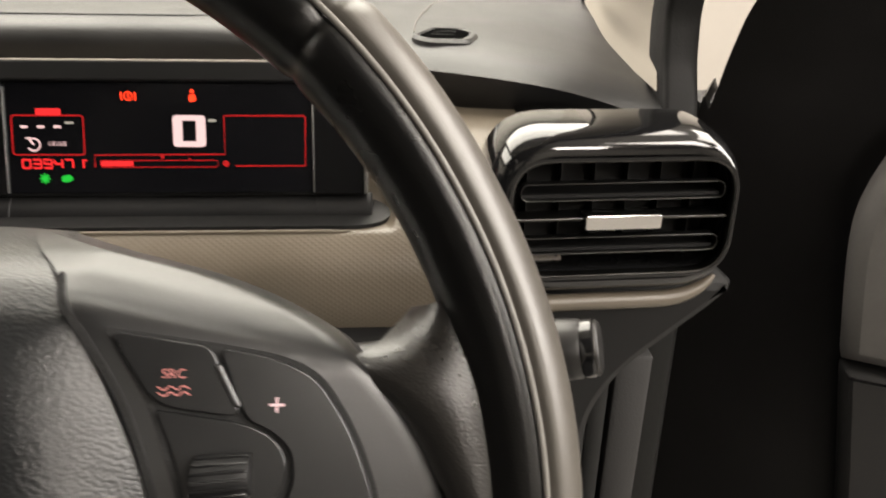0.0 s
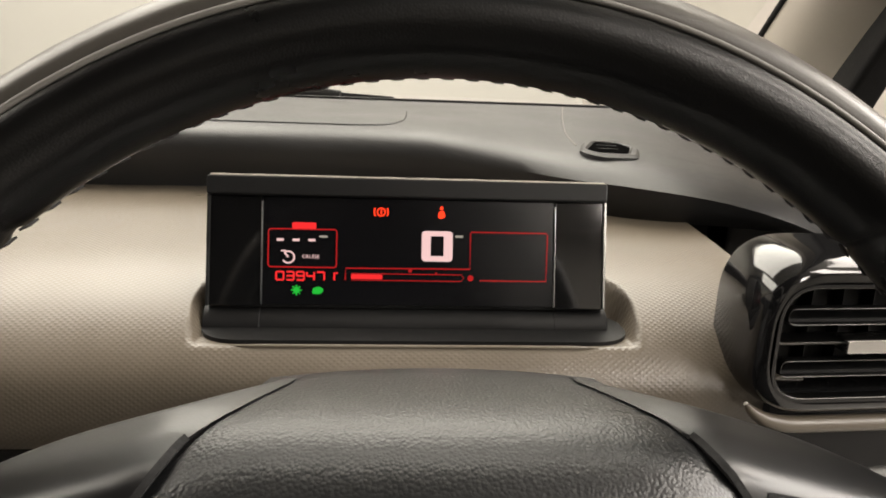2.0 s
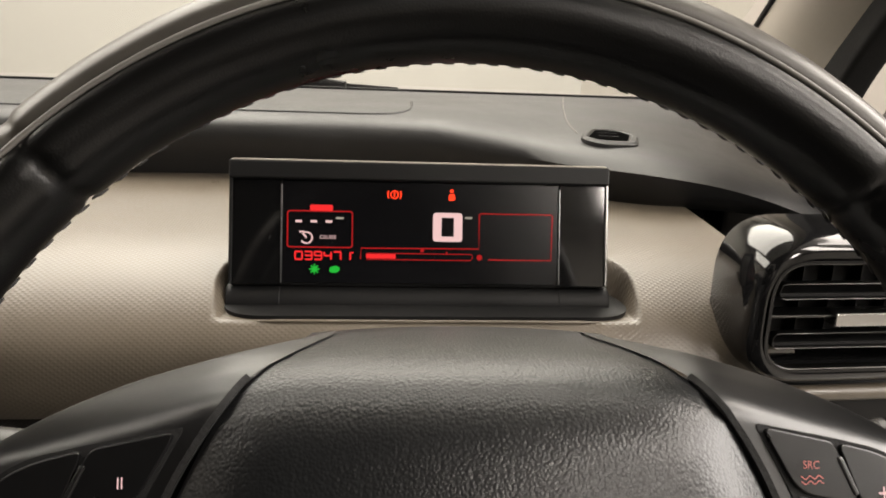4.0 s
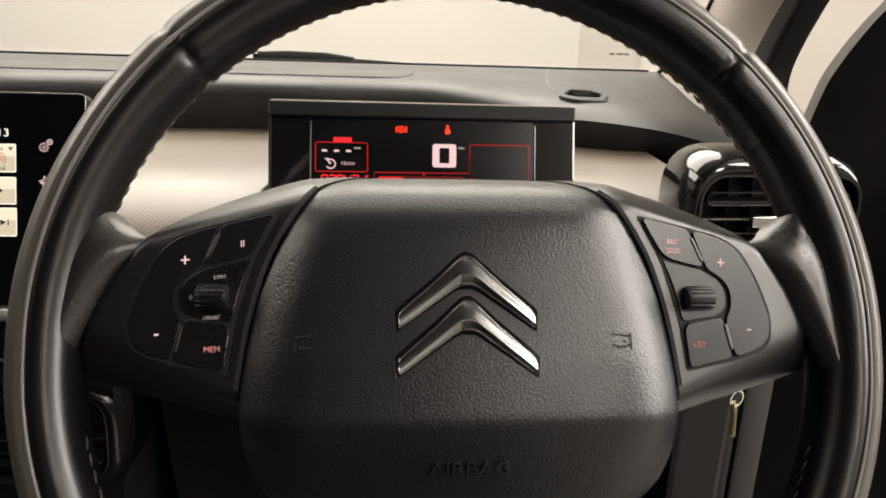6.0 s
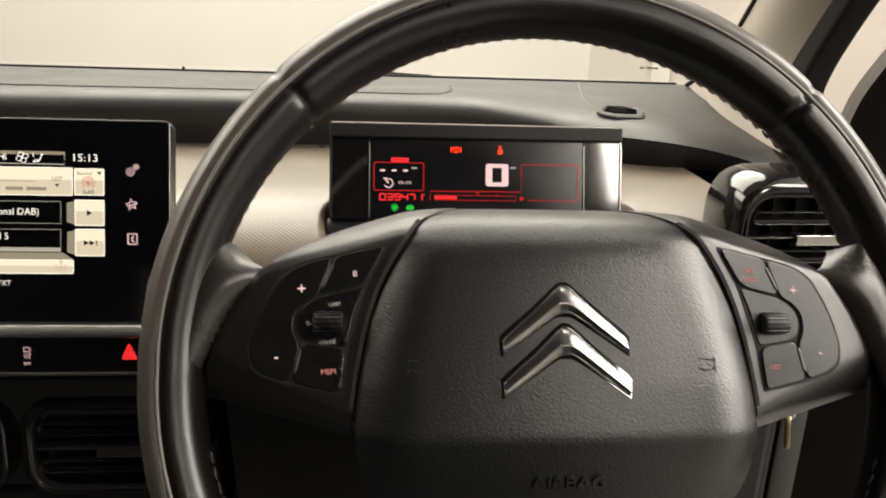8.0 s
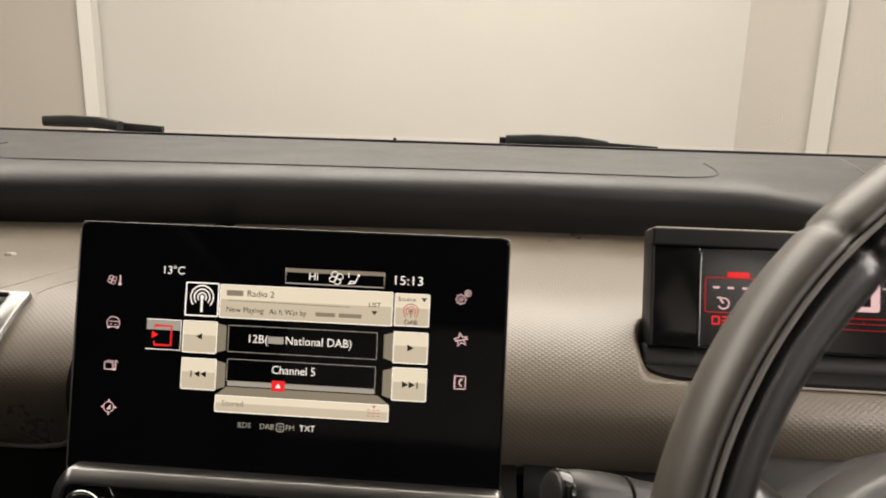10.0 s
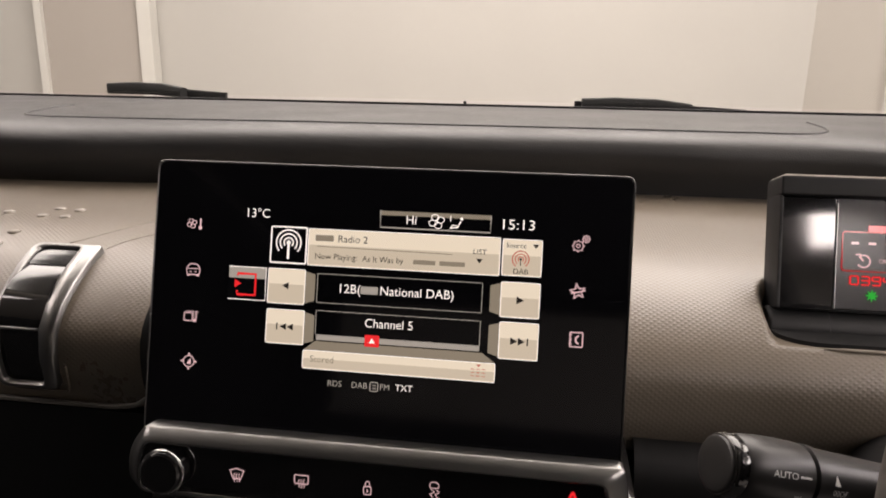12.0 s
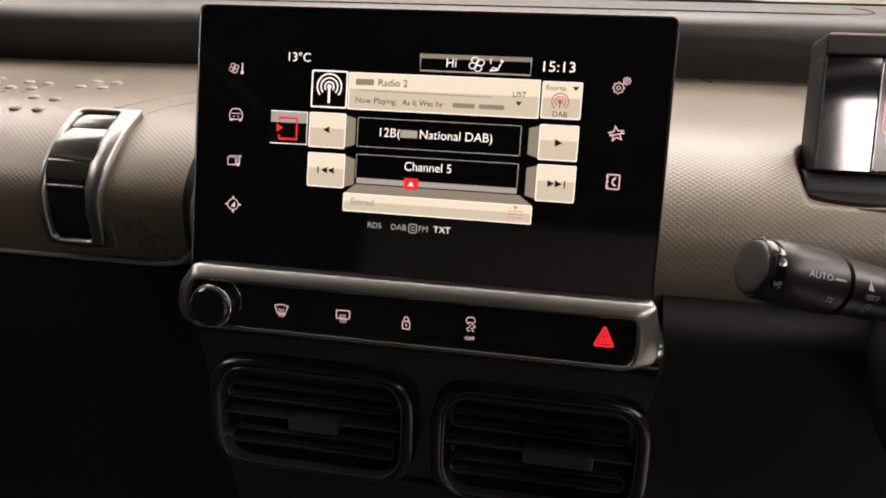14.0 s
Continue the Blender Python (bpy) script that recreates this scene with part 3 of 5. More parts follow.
handle = thing("lid_handle", Matrix(), "chrome-framed black strap handle on the glovebox lid", "handle")
fo = finely(rounded([(-0.0215, 0.0), (0.0300, 0.0), (0.0215, SLEN), (-0.0205, SLEN)], [0.009, 0.004, 0.006, 0.006], 4), 6)
fi = finely(rounded([(-0.0160, 0.0045), (0.0145, 0.0045), (0.0125, SLEN - 0.0035), (-0.0165, SLEN - 0.0035)], [0.007, 0.002, 0.004, 0.004], 4), 6)
bm = bmesh.new()
frame_slab(bm, fo, fi, -0.002, 0.0055, 0.0012)
for v in bm.verts:
    v.co = on_lid(v.co)
part("frame", bm, M_SATIN, handle, "satin chrome frame", sharp=60)
for nm, s0, s1, rise, bulge in (("flap", 0.003, SLEN * 0.20, 0.003, 0.000), ("strap", SLEN * 0.212, SLEN * 0.63, 0.0028, 0.003), ("pocket", SLEN * 0.645, SLEN - 0.001, 0.0010, 0.0)):
    bm = bmesh.new()
    rows = grid(bm, lambda x, s: on_lid(Vector((x, s, rise + bulge * math.sin(math.pi * (s - s0) / (s1 - s0))))), list(np.linspace(-0.0175, 0.0150, 8)), list(np.linspace(s0, s1, 18)))
    for end in (0, -1):
        low = [bm.verts.new(v.co + Vector((0, 0.004, -0.003))) for v in [r[end] for r in rows]]
        for k in range(len(low) - 1):
            bm.faces.new((rows[k][end], rows[k + 1][end], low[k + 1], low[k]))
    part(nm, bm, M_BLACKGLOSS, handle, "gloss black " + nm)
bm = bmesh.new()
slab(bm, rrect(-0.015, SLEN * 0.632, 0.012, SLEN * 0.648, 0.0005), 0.0, 0.0040, 0.0006)
for v in bm.verts:
    v.co = on_lid(v.co)
part("pull_edge", bm, M_SATIN, handle, "thin bright pull edge")
bm = bmesh.new()
hem = smooth_curve([(-0.024, SLEN * 0.80, 0), (-0.023, SLEN * 0.97, 0), (-0.015, SLEN * 0.995, 0), (0.016, SLEN * 0.995, 0), (0.024, SLEN * 0.97, 0), (0.026, SLEN * 0.80, 0)], 6)
sweep(bm, [on_lid(Vector((p.x * 1.06, p.y, 0.0002))) + Vector((0, 0, -0.004)) for p in hem], circle(0.0009, 8))
part("handle_seam", bm, M_BEIGE, dashboard)
# pressed seams from the handle to the lid end
for pts3 in ([(-0.226, 0.112), (-0.215, 0.128), (-0.190, 0.152), (-0.165, 0.168)], [(-0.262, 0.114), (-0.245, 0.130), (-0.215, 0.175), (-0.175, 0.235)]):
    bm = bmesh.new()
    sweep(bm, [(x, y, lid_height(y) - 0.0002) for x, y, z in smooth_curve([(x, y, 0) for x, y in pts3], 6)], circle(0.0006, 6))
    part("seam", bm, M_BEIGE, dashboard)

# ---- windscreen side: wipers and base strip ----
bm = bmesh.new()
path = [(x, 0.606, 1.008) for x in np.linspace(-0.72, 0.70, 50)]
sweep(bm, path, [(-0.004, -0.006), (0.004, -0.006), (0.004, 0.0025), (-0.004, 0.0025)])
solid("windscreen_seal", bm, M_RUBBER, "black rubber strip along the windscreen base", "seal", "structure")

windscreen = thing("windscreen", Matrix(), "clear raked windscreen with a small printed mark", "windscreen")
bm = bmesh.new()
SCREEN = [(0.626, 1.014), (0.42, 1.125), (0.18, 1.252), (-0.06, 1.374), (-0.29, 1.478)]
outer = lambda x, y, z: Vector((x * (1 - 0.16 * (0.626 - y) / 0.916), y - 0.05 * (x / 0.7) ** 2 * (y > -0.2), z))
rows = [grid(bm, lambda x, k: outer(x, SCREEN[int(k)][0] + dy, SCREEN[int(k)][1] + dz), list(np.linspace(-0.70, 0.70, 21)), [0, 1, 2, 3, 4]) for dy, dz in ((0, 0), (0.002, 0.004))]
rims = [[r[0] for r in g] + g[-1][1:] + [r[-1] for r in reversed(g[:-1])] + list(reversed(g[0][1:-1])) for g in rows]
for i in range(len(rims[0])):
    bm.faces.new((rims[0][i - 1], rims[0][i], rims[1][i], rims[1][i - 1]))
pane = part("pane", bm, M_GLASS, windscreen, "clear glass", sharp=60)
pane.visible_shadow = False
bm = bmesh.new()
for x0, x1 in ((0.620, 0.626), (0.630, 0.639), (0.641, 0.647)):
    box(bm, x0, 0.5445, 1.0320, x1, 0.5455, 1.0345)
part("printed_mark", bm, M_PIPING, windscreen, "small row of plain dark bars")


def wiper(x, y, z, length, rz):
    w = thing("wiper", pose(x, y, z, 0, 0, rz), "black windscreen wiper lying on the glass base", "wiper", "windscreen wipers")
    bm = bmesh.new()
    sweep(bm, [(0, 0, 0), (length * 0.3, 0.004, 0.002), (length * 0.7, 0.004, 0.001), (length, 0, -0.004)], rounded([(-0.008, -0.006), (0.008, -0.006), (0.006, 0.008), (-0.006, 0.008)], 0.003, 2))
    part("arm", bm, M_RUBBER, w)
    bm = bmesh.new()
    sweep(bm, [(-0.01, 0.012, -0.002), (length * 0.5, 0.014, -0.002), (length * 1.5, 0.012, -0.008)], rounded([(-0.003, -0.006), (0.003, -0.006), (0.003, 0.006), (-0.003, 0.006)], 0.001, 2))
    part("blade", bm, M_RUBBER, w)


wiper(-0.56, 0.65, 1.018, 0.12, -4)
wiper(0.12, 0.65, 1.011, 0.14, -2)
clip = thing("windscreen_clip", pose(-0.031, 0.600, 1.008), "small black clip at the windscreen base", "clip")
bm = bmesh.new()
box(bm, -0.007, -0.003, 0, 0.007, 0.003, 0.003, 0.001)
part("base", bm, M_RUBBER, clip)
bm = bmesh.new()
box(bm, -0.002, -0.002, 0.0025, 0.002, 0.002, 0.0065, 0.001)
part("pin", bm, M_RUBBER, clip)

# ---- side window outlet on the pad ----
outlet = thing("demister_outlet", pose(0.522, 0.315, 0.9938, 4.8, 1.8, 6) @ Matrix.Diagonal((0.92, 1.7, 0.9, 1)), "small dark side-window demister outlet in the pad", "air outlet")
LENS = rounded(scaled([(-36, -8), (-22, -19), (18, -19), (36, 4), (22, 17), (-16, 15)]), 0.009)
HOLE = rounded(scaled([(-27, -7), (-19, -13), (10, -13), (26, 4), (19, 12), (-6, 12)]), 0.004)
bm = bmesh.new()
frame_slab(bm, LENS, HOLE, -0.030, 0.0029, 0.0025)
part("surround", bm, M_PAD, outlet, "soft low surround")
# the pad has no hole: this plate's black stands for shade inside the outlet
bm = bmesh.new()
slab(bm, HOLE, -0.022, 0.0023)
part("opening", bm, M_CAVITY, outlet, "black plate coloured as the shaded opening")
for o in (-0.003, 0.005):
    bm = bmesh.new()
    box(bm, -0.012 + o * 0.55, o - 0.0004, -0.0010, 0.010 + o * 0.55, o + 0.0004, 0.0026, 0.0002)
    part("slat", bm, M_RUBBER, outlet)

# ---- steering wheel ----
WHEEL = pose(0.3373, -0.1812, 0.9640, 65.8, 0, 0)
wheel = thing("steering_wheel", WHEEL, "black leather steering wheel with chrome emblem and worn rim", "steering wheel")
CB, RM, RX = -0.034, 0.1711, 0.0022


def rim_section():
    out = []
    for i in range(44):
        f = 2 * math.pi * i / 44
        c, s = math.cos(f), math.sin(f)
        r = 0.0154 * math.copysign(abs(c) ** 0.85, c)
        n = -0.011 + 0.0165 * math.copysign(abs(s) ** 0.9, s)
        d = math.degrees(f)
        for g, wdt, dep in ((82, 7, 0.0020),):
            if abs(d - g) < wdt:
                k = dep * math.cos((d - g) / wdt * math.pi / 2)
                r, n = r - k * c, n - k * s
        out.append((r, n))
    return out


SEC = rim_section()
SEAMS = (46, 134, 226, 314)


def slim(t):
    """The rim is slimmer at its sides than at its top."""
    return min(1.0, 1.3 * math.cos(t) ** 2)


def radius(t):
    """Middle of the rim: the upper half is a little taller than a circle."""
    return RM + 0.0034 * max(0.0, math.sin(t)) ** 0.8


def rim_point(a, k):
    """a: angle in degrees round the wheel."""
    r, n = SEC[k % len(SEC)]
    pinch = 1.0
    for s in SEAMS:
        d = abs((a - s + 180) % 360 - 180)
        if d < 1.1:
            pinch = min(pinch, 0.93 + 0.07 * (d / 1.1) ** 2)
    t = radians(a)
    w = slim(t)
    r, n = r * pinch * (1 - 0.12 * w) - 0.0015 * w, (n + 0.011) * pinch - 0.011
    R = radius(t) + r
    return Vector((RX + R * math.cos(t), CB + R * math.sin(t), n))


angles = sorted({round(v % 360, 3) for v in list(np.linspace(0, 360, 180, endpoint=False)) + [s + d for s in SEAMS for d in (-1.0, -0.6, -0.3, 0, 0.3, 0.6, 1.0)]})
nsec = len(SEC)
split_a, split_b = 10, nsec - 8
bm = bmesh.new()
grid(bm, rim_point, angles, list(range(split_a, split_b + 1)), close_u=True)
part("rim", bm, M_LEATHER, wheel, "worn black leather rim", sharp=60)
bm = bmesh.new()
grid(bm, rim_point, angles, list(range(split_b, nsec + split_a + 1)), close_u=True)
part("outer_band", bm, M_BAND, wheel, "smooth taupe-grey leather band round the rim", sharp=60)

# pale tube in the groove imitates the thin highlights along the leather edges
bm = bmesh.new()
sweep(bm, [Vector((RX + (radius(radians(a)) + 0.0022 - 0.0018 * slim(radians(a))) * math.cos(radians(a)), CB + (radius(radians(a)) + 0.0022 - 0.0018 * slim(radians(a))) * math.sin(radians(a)), 0.0046)) for a in range(0, 360, 2)], circle(0.0009, 8), closed=True)
part("rim_highlight_line", bm, M_PIPING, wheel, "thin taupe line standing for the highlights between rim and band", sharp=60)
bm = bmesh.new()
for lo, hi, inward, n in ((18, 162, 0.01345, -0.020), (-72, -14, 0.0157, -0.008), (194, 252, 0.0157, -0.008)):
    for i in range(int((hi - lo) / 2.5)):
        t = radians(lo + 2.5 * i)
        m = Matrix.Translation((RX + (radius(t) - inward) * math.cos(t), CB + (radius(t) - inward) * math.sin(t), n)) @ Matrix.Rotation(t, 4, "Z") @ Matrix.Rotation(0.35, 4, "X") @ Matrix.Diagonal((0.0006, 0.0032, 0.0007, 1))
        bmesh.ops.create_icosphere(bm, subdivisions=1, radius=1, matrix=m)
tagged(part("stitching", bm, M_THREAD, wheel, "dark thread stitches inside the rim"), kind="stuff")


def padn(x, b):
    """Height of the airbag cover above the spoke plane, in mm."""
    bs = [-130, -112, -92, -74, -62, -40, -16, 4, 14, 20, 27, 33, 37.5, 41, 44, 46, 48]
    ns = [-12, 3, 12, 20, 23.5, 22.5, 19.5, 17, 15.2, 13, 8, 0, -10, -23, -38, -50, -62]
    return sum(float(np.interp(b + d, bs, ns)) for d in (-2.5, -1.2, 0, 1.2, 2.5)) / 5 - 6.0 * (x / 87) ** 2


def pad_half(b):
    return sum(float(np.interp(b + d, [-126, -118, -108, -96, -82, -66, -51, -18, -4, 10, 26, 33, 40, 46], [22, 42, 58, 72, 83, 87.5, 87, 82.5, 77.5, 71.5, 63.5, 58.5, 50, 42])) for d in (-9, -6, -3, 0, 3, 6, 9)) / 7


def hub_point(u, v):
    top = 46 - 2.5 * abs(u) ** 2.2
    b = top + (-124 - top) * v
    if v > 0.8:
        b += 10 * u * u * (v - 0.8) / 0.2
    x = u * pad_half(b)
    e = abs(u)
    n = padn(x, b)
    n -= max(3.0, min(9.0, n - 6)) * max(0.0, (e - 0.66) / 0.34) ** 2.4
    return Vector((x * MM, b * MM, n * MM))


bm = bmesh.new()
us = sorted(set(list(np.linspace(-1, 1, 61)) + [-0.98, -0.95, -0.92, 0.92, 0.95, 0.98]))
rows = grid(bm, hub_point, us, list(np.linspace(0, 1, 110)))
edge = [r[0] for r in rows] + rows[-1][1:] + [r[-1] for r in reversed(rows[:-1])] + list(reversed(rows[0][1:-1]))
low = [bm.verts.new((v.co.x, v.co.y, min(-0.03, v.co.z - 0.002))) for v in edge]
for i in range(len(edge)):
    bm.faces.new((edge[i - 1], edge[i], low[i], low[i - 1]))
bm.faces.new(low)
part("airbag_cover", bm, M_HUB, wheel, "grained black airbag cover, lighter with wear", sharp=50)

OUTER_C = smooth_curve([(-26.2, -23.0, 0), (-25.0, -20.2, 0), (-12.5, -9.0, 0), (-3.4, -0.2, 0), (0, 1.4, 0), (3.4, -0.2, 0), (12.5, -9.0, 0), (25.0, -20.2, 0), (26.2, -23.0, 0)], 6)
INNER_C = smooth_curve([(-26.0, -26.8, 0), (-24.6, -26.4, 0), (-12.5, -17.6, 0), (-3.8, -11.6, 0), (0, -10.9, 0), (3.8, -11.6, 0), (12.5, -17.6, 0), (24.6, -26.4, 0), (26.0, -26.8, 0)], 6)
RIDGE = [(0.0, -1.0), (0.0, 0.9), (0.03, 1.5), (0.07, 1.6), (0.11, 1.35), (0.35, 1.5), (0.60, 2.3), (0.64, 2.4), (0.68, 2.25), (0.90, 1.1), (0.94, 1.3), (0.98, 1.1), (1.0, 0.6), (1.0, -1.0)]


def chevron(grow, ridge, o):
    bm = bmesh.new()

    def at(i, j):
        a, c = OUTER_C[int(i)], INNER_C[int(i)]
        s, h = ridge[int(j)]
        p = a.lerp(c, s)
        if grow:
            mid = a.lerp(c, 0.5)
            d = (p - mid)
            p = mid + d * (1 + grow / max(1.5, d.length)) + Vector((math.copysign(grow * 0.8, mid.x) * min(1, abs(mid.x) / 24), 0, 0))
        b = p.y + o
        return Vector((p.x * MM, b * MM, (padn(p.x, b) + h) * MM))

    rows = grid(bm, at, list(range(len(OUTER_C))), list(range(len(ridge))))
    bm.faces.new(rows[0])
    bm.faces.new(list(reversed(rows[-1])))
    return bm


for k in range(2):
    part("chevron", chevron(0, RIDGE, -17.4 * k), M_CHROME, wheel, "polished chrome chevron", sharp=32)
    part("chevron_groove", chevron(1.3, [(0.0, -1.0), (0.0, 0.35), (1.0, 0.35), (1.0, -1.0)], -17.4 * k), M_BLACKGLOSS, wheel, "dark groove round the chevron")

PANEL = [(73, 20), (97, 15.4), (112, 12), (121, 7.2), (129, -6), (134.5, -23), (133, -33), (128, -37.2), (114.5, -41), (92.3, -44.8), (90, -24), (83, 1)]
B_SRC = [(75.2, 18.6), (96.2, 14.2), (102.6, -1.6), (84.4, 2.2)]
B_VOL = [(98.3, 13.8), (110, 11), (119.2, 6.6), (127, -6), (132.7, -23), (131.2, -31.5), (126.5, -35.6), (115, -39), (111.5, -23.8), (114.8, -18), (114.3, -10), (109.5, -5), (104.4, -2.6)]
B_LIST = [(92, -25.6), (109.7, -23.2), (113, -39.4), (93.6, -43.2)]
R_BED = [(84.4, 0.6), (103, -3.6), (109.5, -7), (112.6, -12), (112.2, -18), (108.5, -21.8), (91.6, -24.2), (88.6, -10)]


def lean(p, side=1):
    """Lays a point onto the tilted spoke face, whose top rolls back towards the column."""
    a, b = abs(p.x) / MM, p.y / MM
    roll = float(np.interp(b + 0.25 * max(0.0, a - 65), [24, 27, 33, 37.5, 41, 44, 50], [0, 2.5, 11, 20, 31, 44, 60]))
    return Vector((p.x, p.y, p.z + (2.0 - 0.17 * (max(a, 70) - 105) - 0.05 * min(b, 20) - roll) * MM))


EDGE_IN = smooth_curve([(40, 43, 0), (57, 33.5, 0), (63.5, 25.5, 0), (76, 4, 0), (83.5, -20, 0), (87.5, -45, 0), (89, -63.5, 0)], 8)
EDGE_OUT = smooth_curve([(40, 44, 0), (68, 37, 0), (95, 29, 0), (117, 19, 0), (130, 9, 0), (145, -13, 0), (157, -46, 0)], 8)


def spoke_face(side):
    bm = bmesh.new()

    def at(u, v):
        p = EDGE_IN[int(v)].lerp(EDGE_OUT[int(v)], min(u, 1.0))
        q = lean(Vector((side * p.x * MM, p.y * MM, 0)))
        under = max(0.0, v / (len(EDGE_IN) - 1) - 0.90) / 0.10
        q.z -= 0.0140 * under ** 1.15
        if u > 0.985:
            q.z -= 0.0012
        return q

    rows = grid(bm, at, [0, 0.1, 0.2, 0.3, 0.4, 0.5, 0.6, 0.7, 0.8, 0.88, 0.94, 0.975, 1.0], list(range(len(EDGE_IN))))
    hem = [r[-1] for r in rows] + list(reversed(rows[-1][:-1]))
    low = [bm.verts.new((v.co.x * 0.99, v.co.y + (0.004 if i < 12 else 0), v.co.z - 0.020)) for i, v in enumerate(hem)]
    for i in range(len(hem) - 1):
        bm.faces.new((hem[i], hem[i + 1], low[i + 1], low[i]))
    return bm


for side, tag in ((1, "audio"), (-1, "cruise")):
    flip = (lambda q: q) if side > 0 else mirrored
    fascia = part("spoke_cover", spoke_face(side), M_SPOKE, wheel, "satin black spoke cover with buttons", sharp=40)
    bm = bmesh.new()
    slab(bm, flip(scaled(rounded(PANEL, [2, 4, 5, 6, 8, 6, 5, 4, 3, 1.5, 6, 4]))), -0.004, 0.0003, 0, lean)
    part("button_gap", bm, M_CARPET, fascia, "black gap round the buttons")
    bm = bmesh.new()
    strip = [Vector((side * (p.x + 0.6) * MM, p.y * MM, 0.0)) for p in EDGE_IN[10:-6]]
    sweep(bm, [lean(p) for p in strip], [(-0.0009, -0.002), (0.0009, -0.002), (0.0009, 0.0003), (-0.0009, 0.0003)])
    part("seam_gap", bm, M_CARPET, fascia, "black gap beside the airbag cover")
    for nm, pts, r in (("source_button", B_SRC, [2.6, 2.4, 2.8, 5]), ("volume_button", B_VOL, [2.4, 4, 5, 6, 8, 4, 4, 3, 2.4, 4, 4, 4, 2.4]), ("list_button", B_LIST, [4, 2.2, 2.2, 2.2]), ("roller_bed", R_BED, [1, 3, 4, 4, 4, 4, 2, 5])):
        bm = bmesh.new()
        slab(bm, inset(flip(scaled(rounded(pts, r))), -0.0003), -0.003, 0.0016 if nm != "roller_bed" else 0.0009, 0.0004, lean)
        part(nm, bm, M_BUTTON, fascia)
    bm = bmesh.new()
    prof = []
    for i in range(8):
        prof.append((-0.0062 + 0.0124 * i / 7, 0.0058 if i in (0, 7) else 0.0064))
    lathe(bm, prof, 30, Matrix.Translation((side * 0.0990, -0.0146, 0.0005)) @ Matrix.Diagonal((1, 0.78, 1, 1)))
    for v in bm.verts:
        v.co = lean(v.co)
    rl = part("roller", bm, M_DARK, fascia, "ribbed black thumb roller")
    for k in range(7):
        a = radians(25 + k * 21)
        bm = bmesh.new()
        box(bm, -0.0058, -0.0004, 0.0062, 0.0058, 0.0004, 0.0070, 0.0002, 1)
        bm.transform(Matrix.Translation((side * 0.0990, -0.0146, 0.0005)) @ Matrix.Diagonal((1, 0.78, 1, 1)) @ Matrix.Rotation(a - math.pi / 2, 4, "X"))
        for v in bm.verts:
            v.co = lean(v.co)
        part("rib", bm, M_BUTTON, fascia)
    # short raised bars between the buttons
    for (xa, ya), (xb, yb) in (((97.6, 10.5), (102.2, 0.6)), ((110.8, -25.5), (113.2, -36))):
        bm = bmesh.new()
        pts = [(xa - 0.9, ya), (xa + 0.9, ya + 0.3), (xb + 0.9, yb), (xb - 0.9, yb - 0.3)]
        slab(bm, flip(scaled(rounded(pts, 0.8))), -0.002, 0.0021, 0.0006, lean)
        part("ridge", bm, M_SPOKE, fascia)


def legend(body, a, b, size, material, z=0.0018, shear=0.0, squeeze=1.0, name="legend"):
    letters(name, body, size * 0.8 * MM, Matrix.Translation((a * MM, b * MM, z)) @ Matrix.Rotation(radians(-3 if a > 0 else 3), 4, "Z"), material, wheel, shear=shear, squeeze=squeeze, warp=lean)


legend("+", 110.8, 0.2, 6.5, G_PINK)
legend("-", 122.1, -27.3, 6.5, G_PINK)
legend("SRC", 88.5, 8.8, 2.6, G_PINKDIM)
for o in (4.4, 5.7):
    bm = bmesh.new()
    ribbon(bm, [(x * MM, (o + 0.4 * math.cos((x - 85.0) * 2.25)) * MM) for x in np.linspace(85.0, 92.0, 28)], 0.0003, 0.0018)
    for v in bm.verts:
        v.co = lean(v.co)
    part("legend", bm, G_PINKDIM, wheel)
legend("LIST", 98.2, -33.9, 2.8, G_PINKDIM)
legend("+", -110.8, 0.0, 6.5, G_PINK)
legend("-", -120.8, -28.6, 6.5, G_PINK)
legend("II", -87.9, 6.5, 3.4, G_PINK)
legend("MEM", -98.3, -35.0, 2.8, G_PINKDIM)
legend("LIMIT", -96.3, -6.6, 1.9, PRINT)
legend("CRUISE", -99.2, -22.6, 1.9, PRINT, shear=0.25)
legend("0-", -107.3, -14.6, 2.4, PRINT)


def on_pad(a, b, lift=0.2):
    return Matrix.Translation((a * MM, b * MM, (padn(a, b) + lift) * MM))


letters("airbag_lettering", "AIRBAG", 5.0 * MM, Matrix.Translation((0.001, -0.080, 0.0006)), M_SPOKE, wheel, depth=0.0007, squeeze=1.25, warp=lambda p: Vector((p.x, p.y, p.z + padn(p.x / MM, p.y / MM) * MM)))
for side in (-1, 1):
    bm = bmesh.new()
    o = side * 60.5
    for pts in ([(4.5, 3.2), (4.5, -3.2)], [(4.5, 2.0), (-3.5, 2.8)], [(4.5, -1.0), (2, -2.2), (-1.5, -2.2), (-3.5, -1.0)], [(1.8, 0.6), (1.8, -0.6)]):
        q = [((side * x + o) * MM, (y - 32.3) * MM) for x, y in pts]
        ribbon(bm, q, 0.0006, 0)
    for v in bm.verts:
        v.co.z = (padn(v.co.x / MM, v.co.y / MM) - 9.0 * max(0.0, (abs(v.co.x) / 0.0855 - 0.66) / 0.34) ** 2.4 + 0.35) * MM
    part("horn_mark", bm, M_CARPET, wheel, "moulded horn symbol")

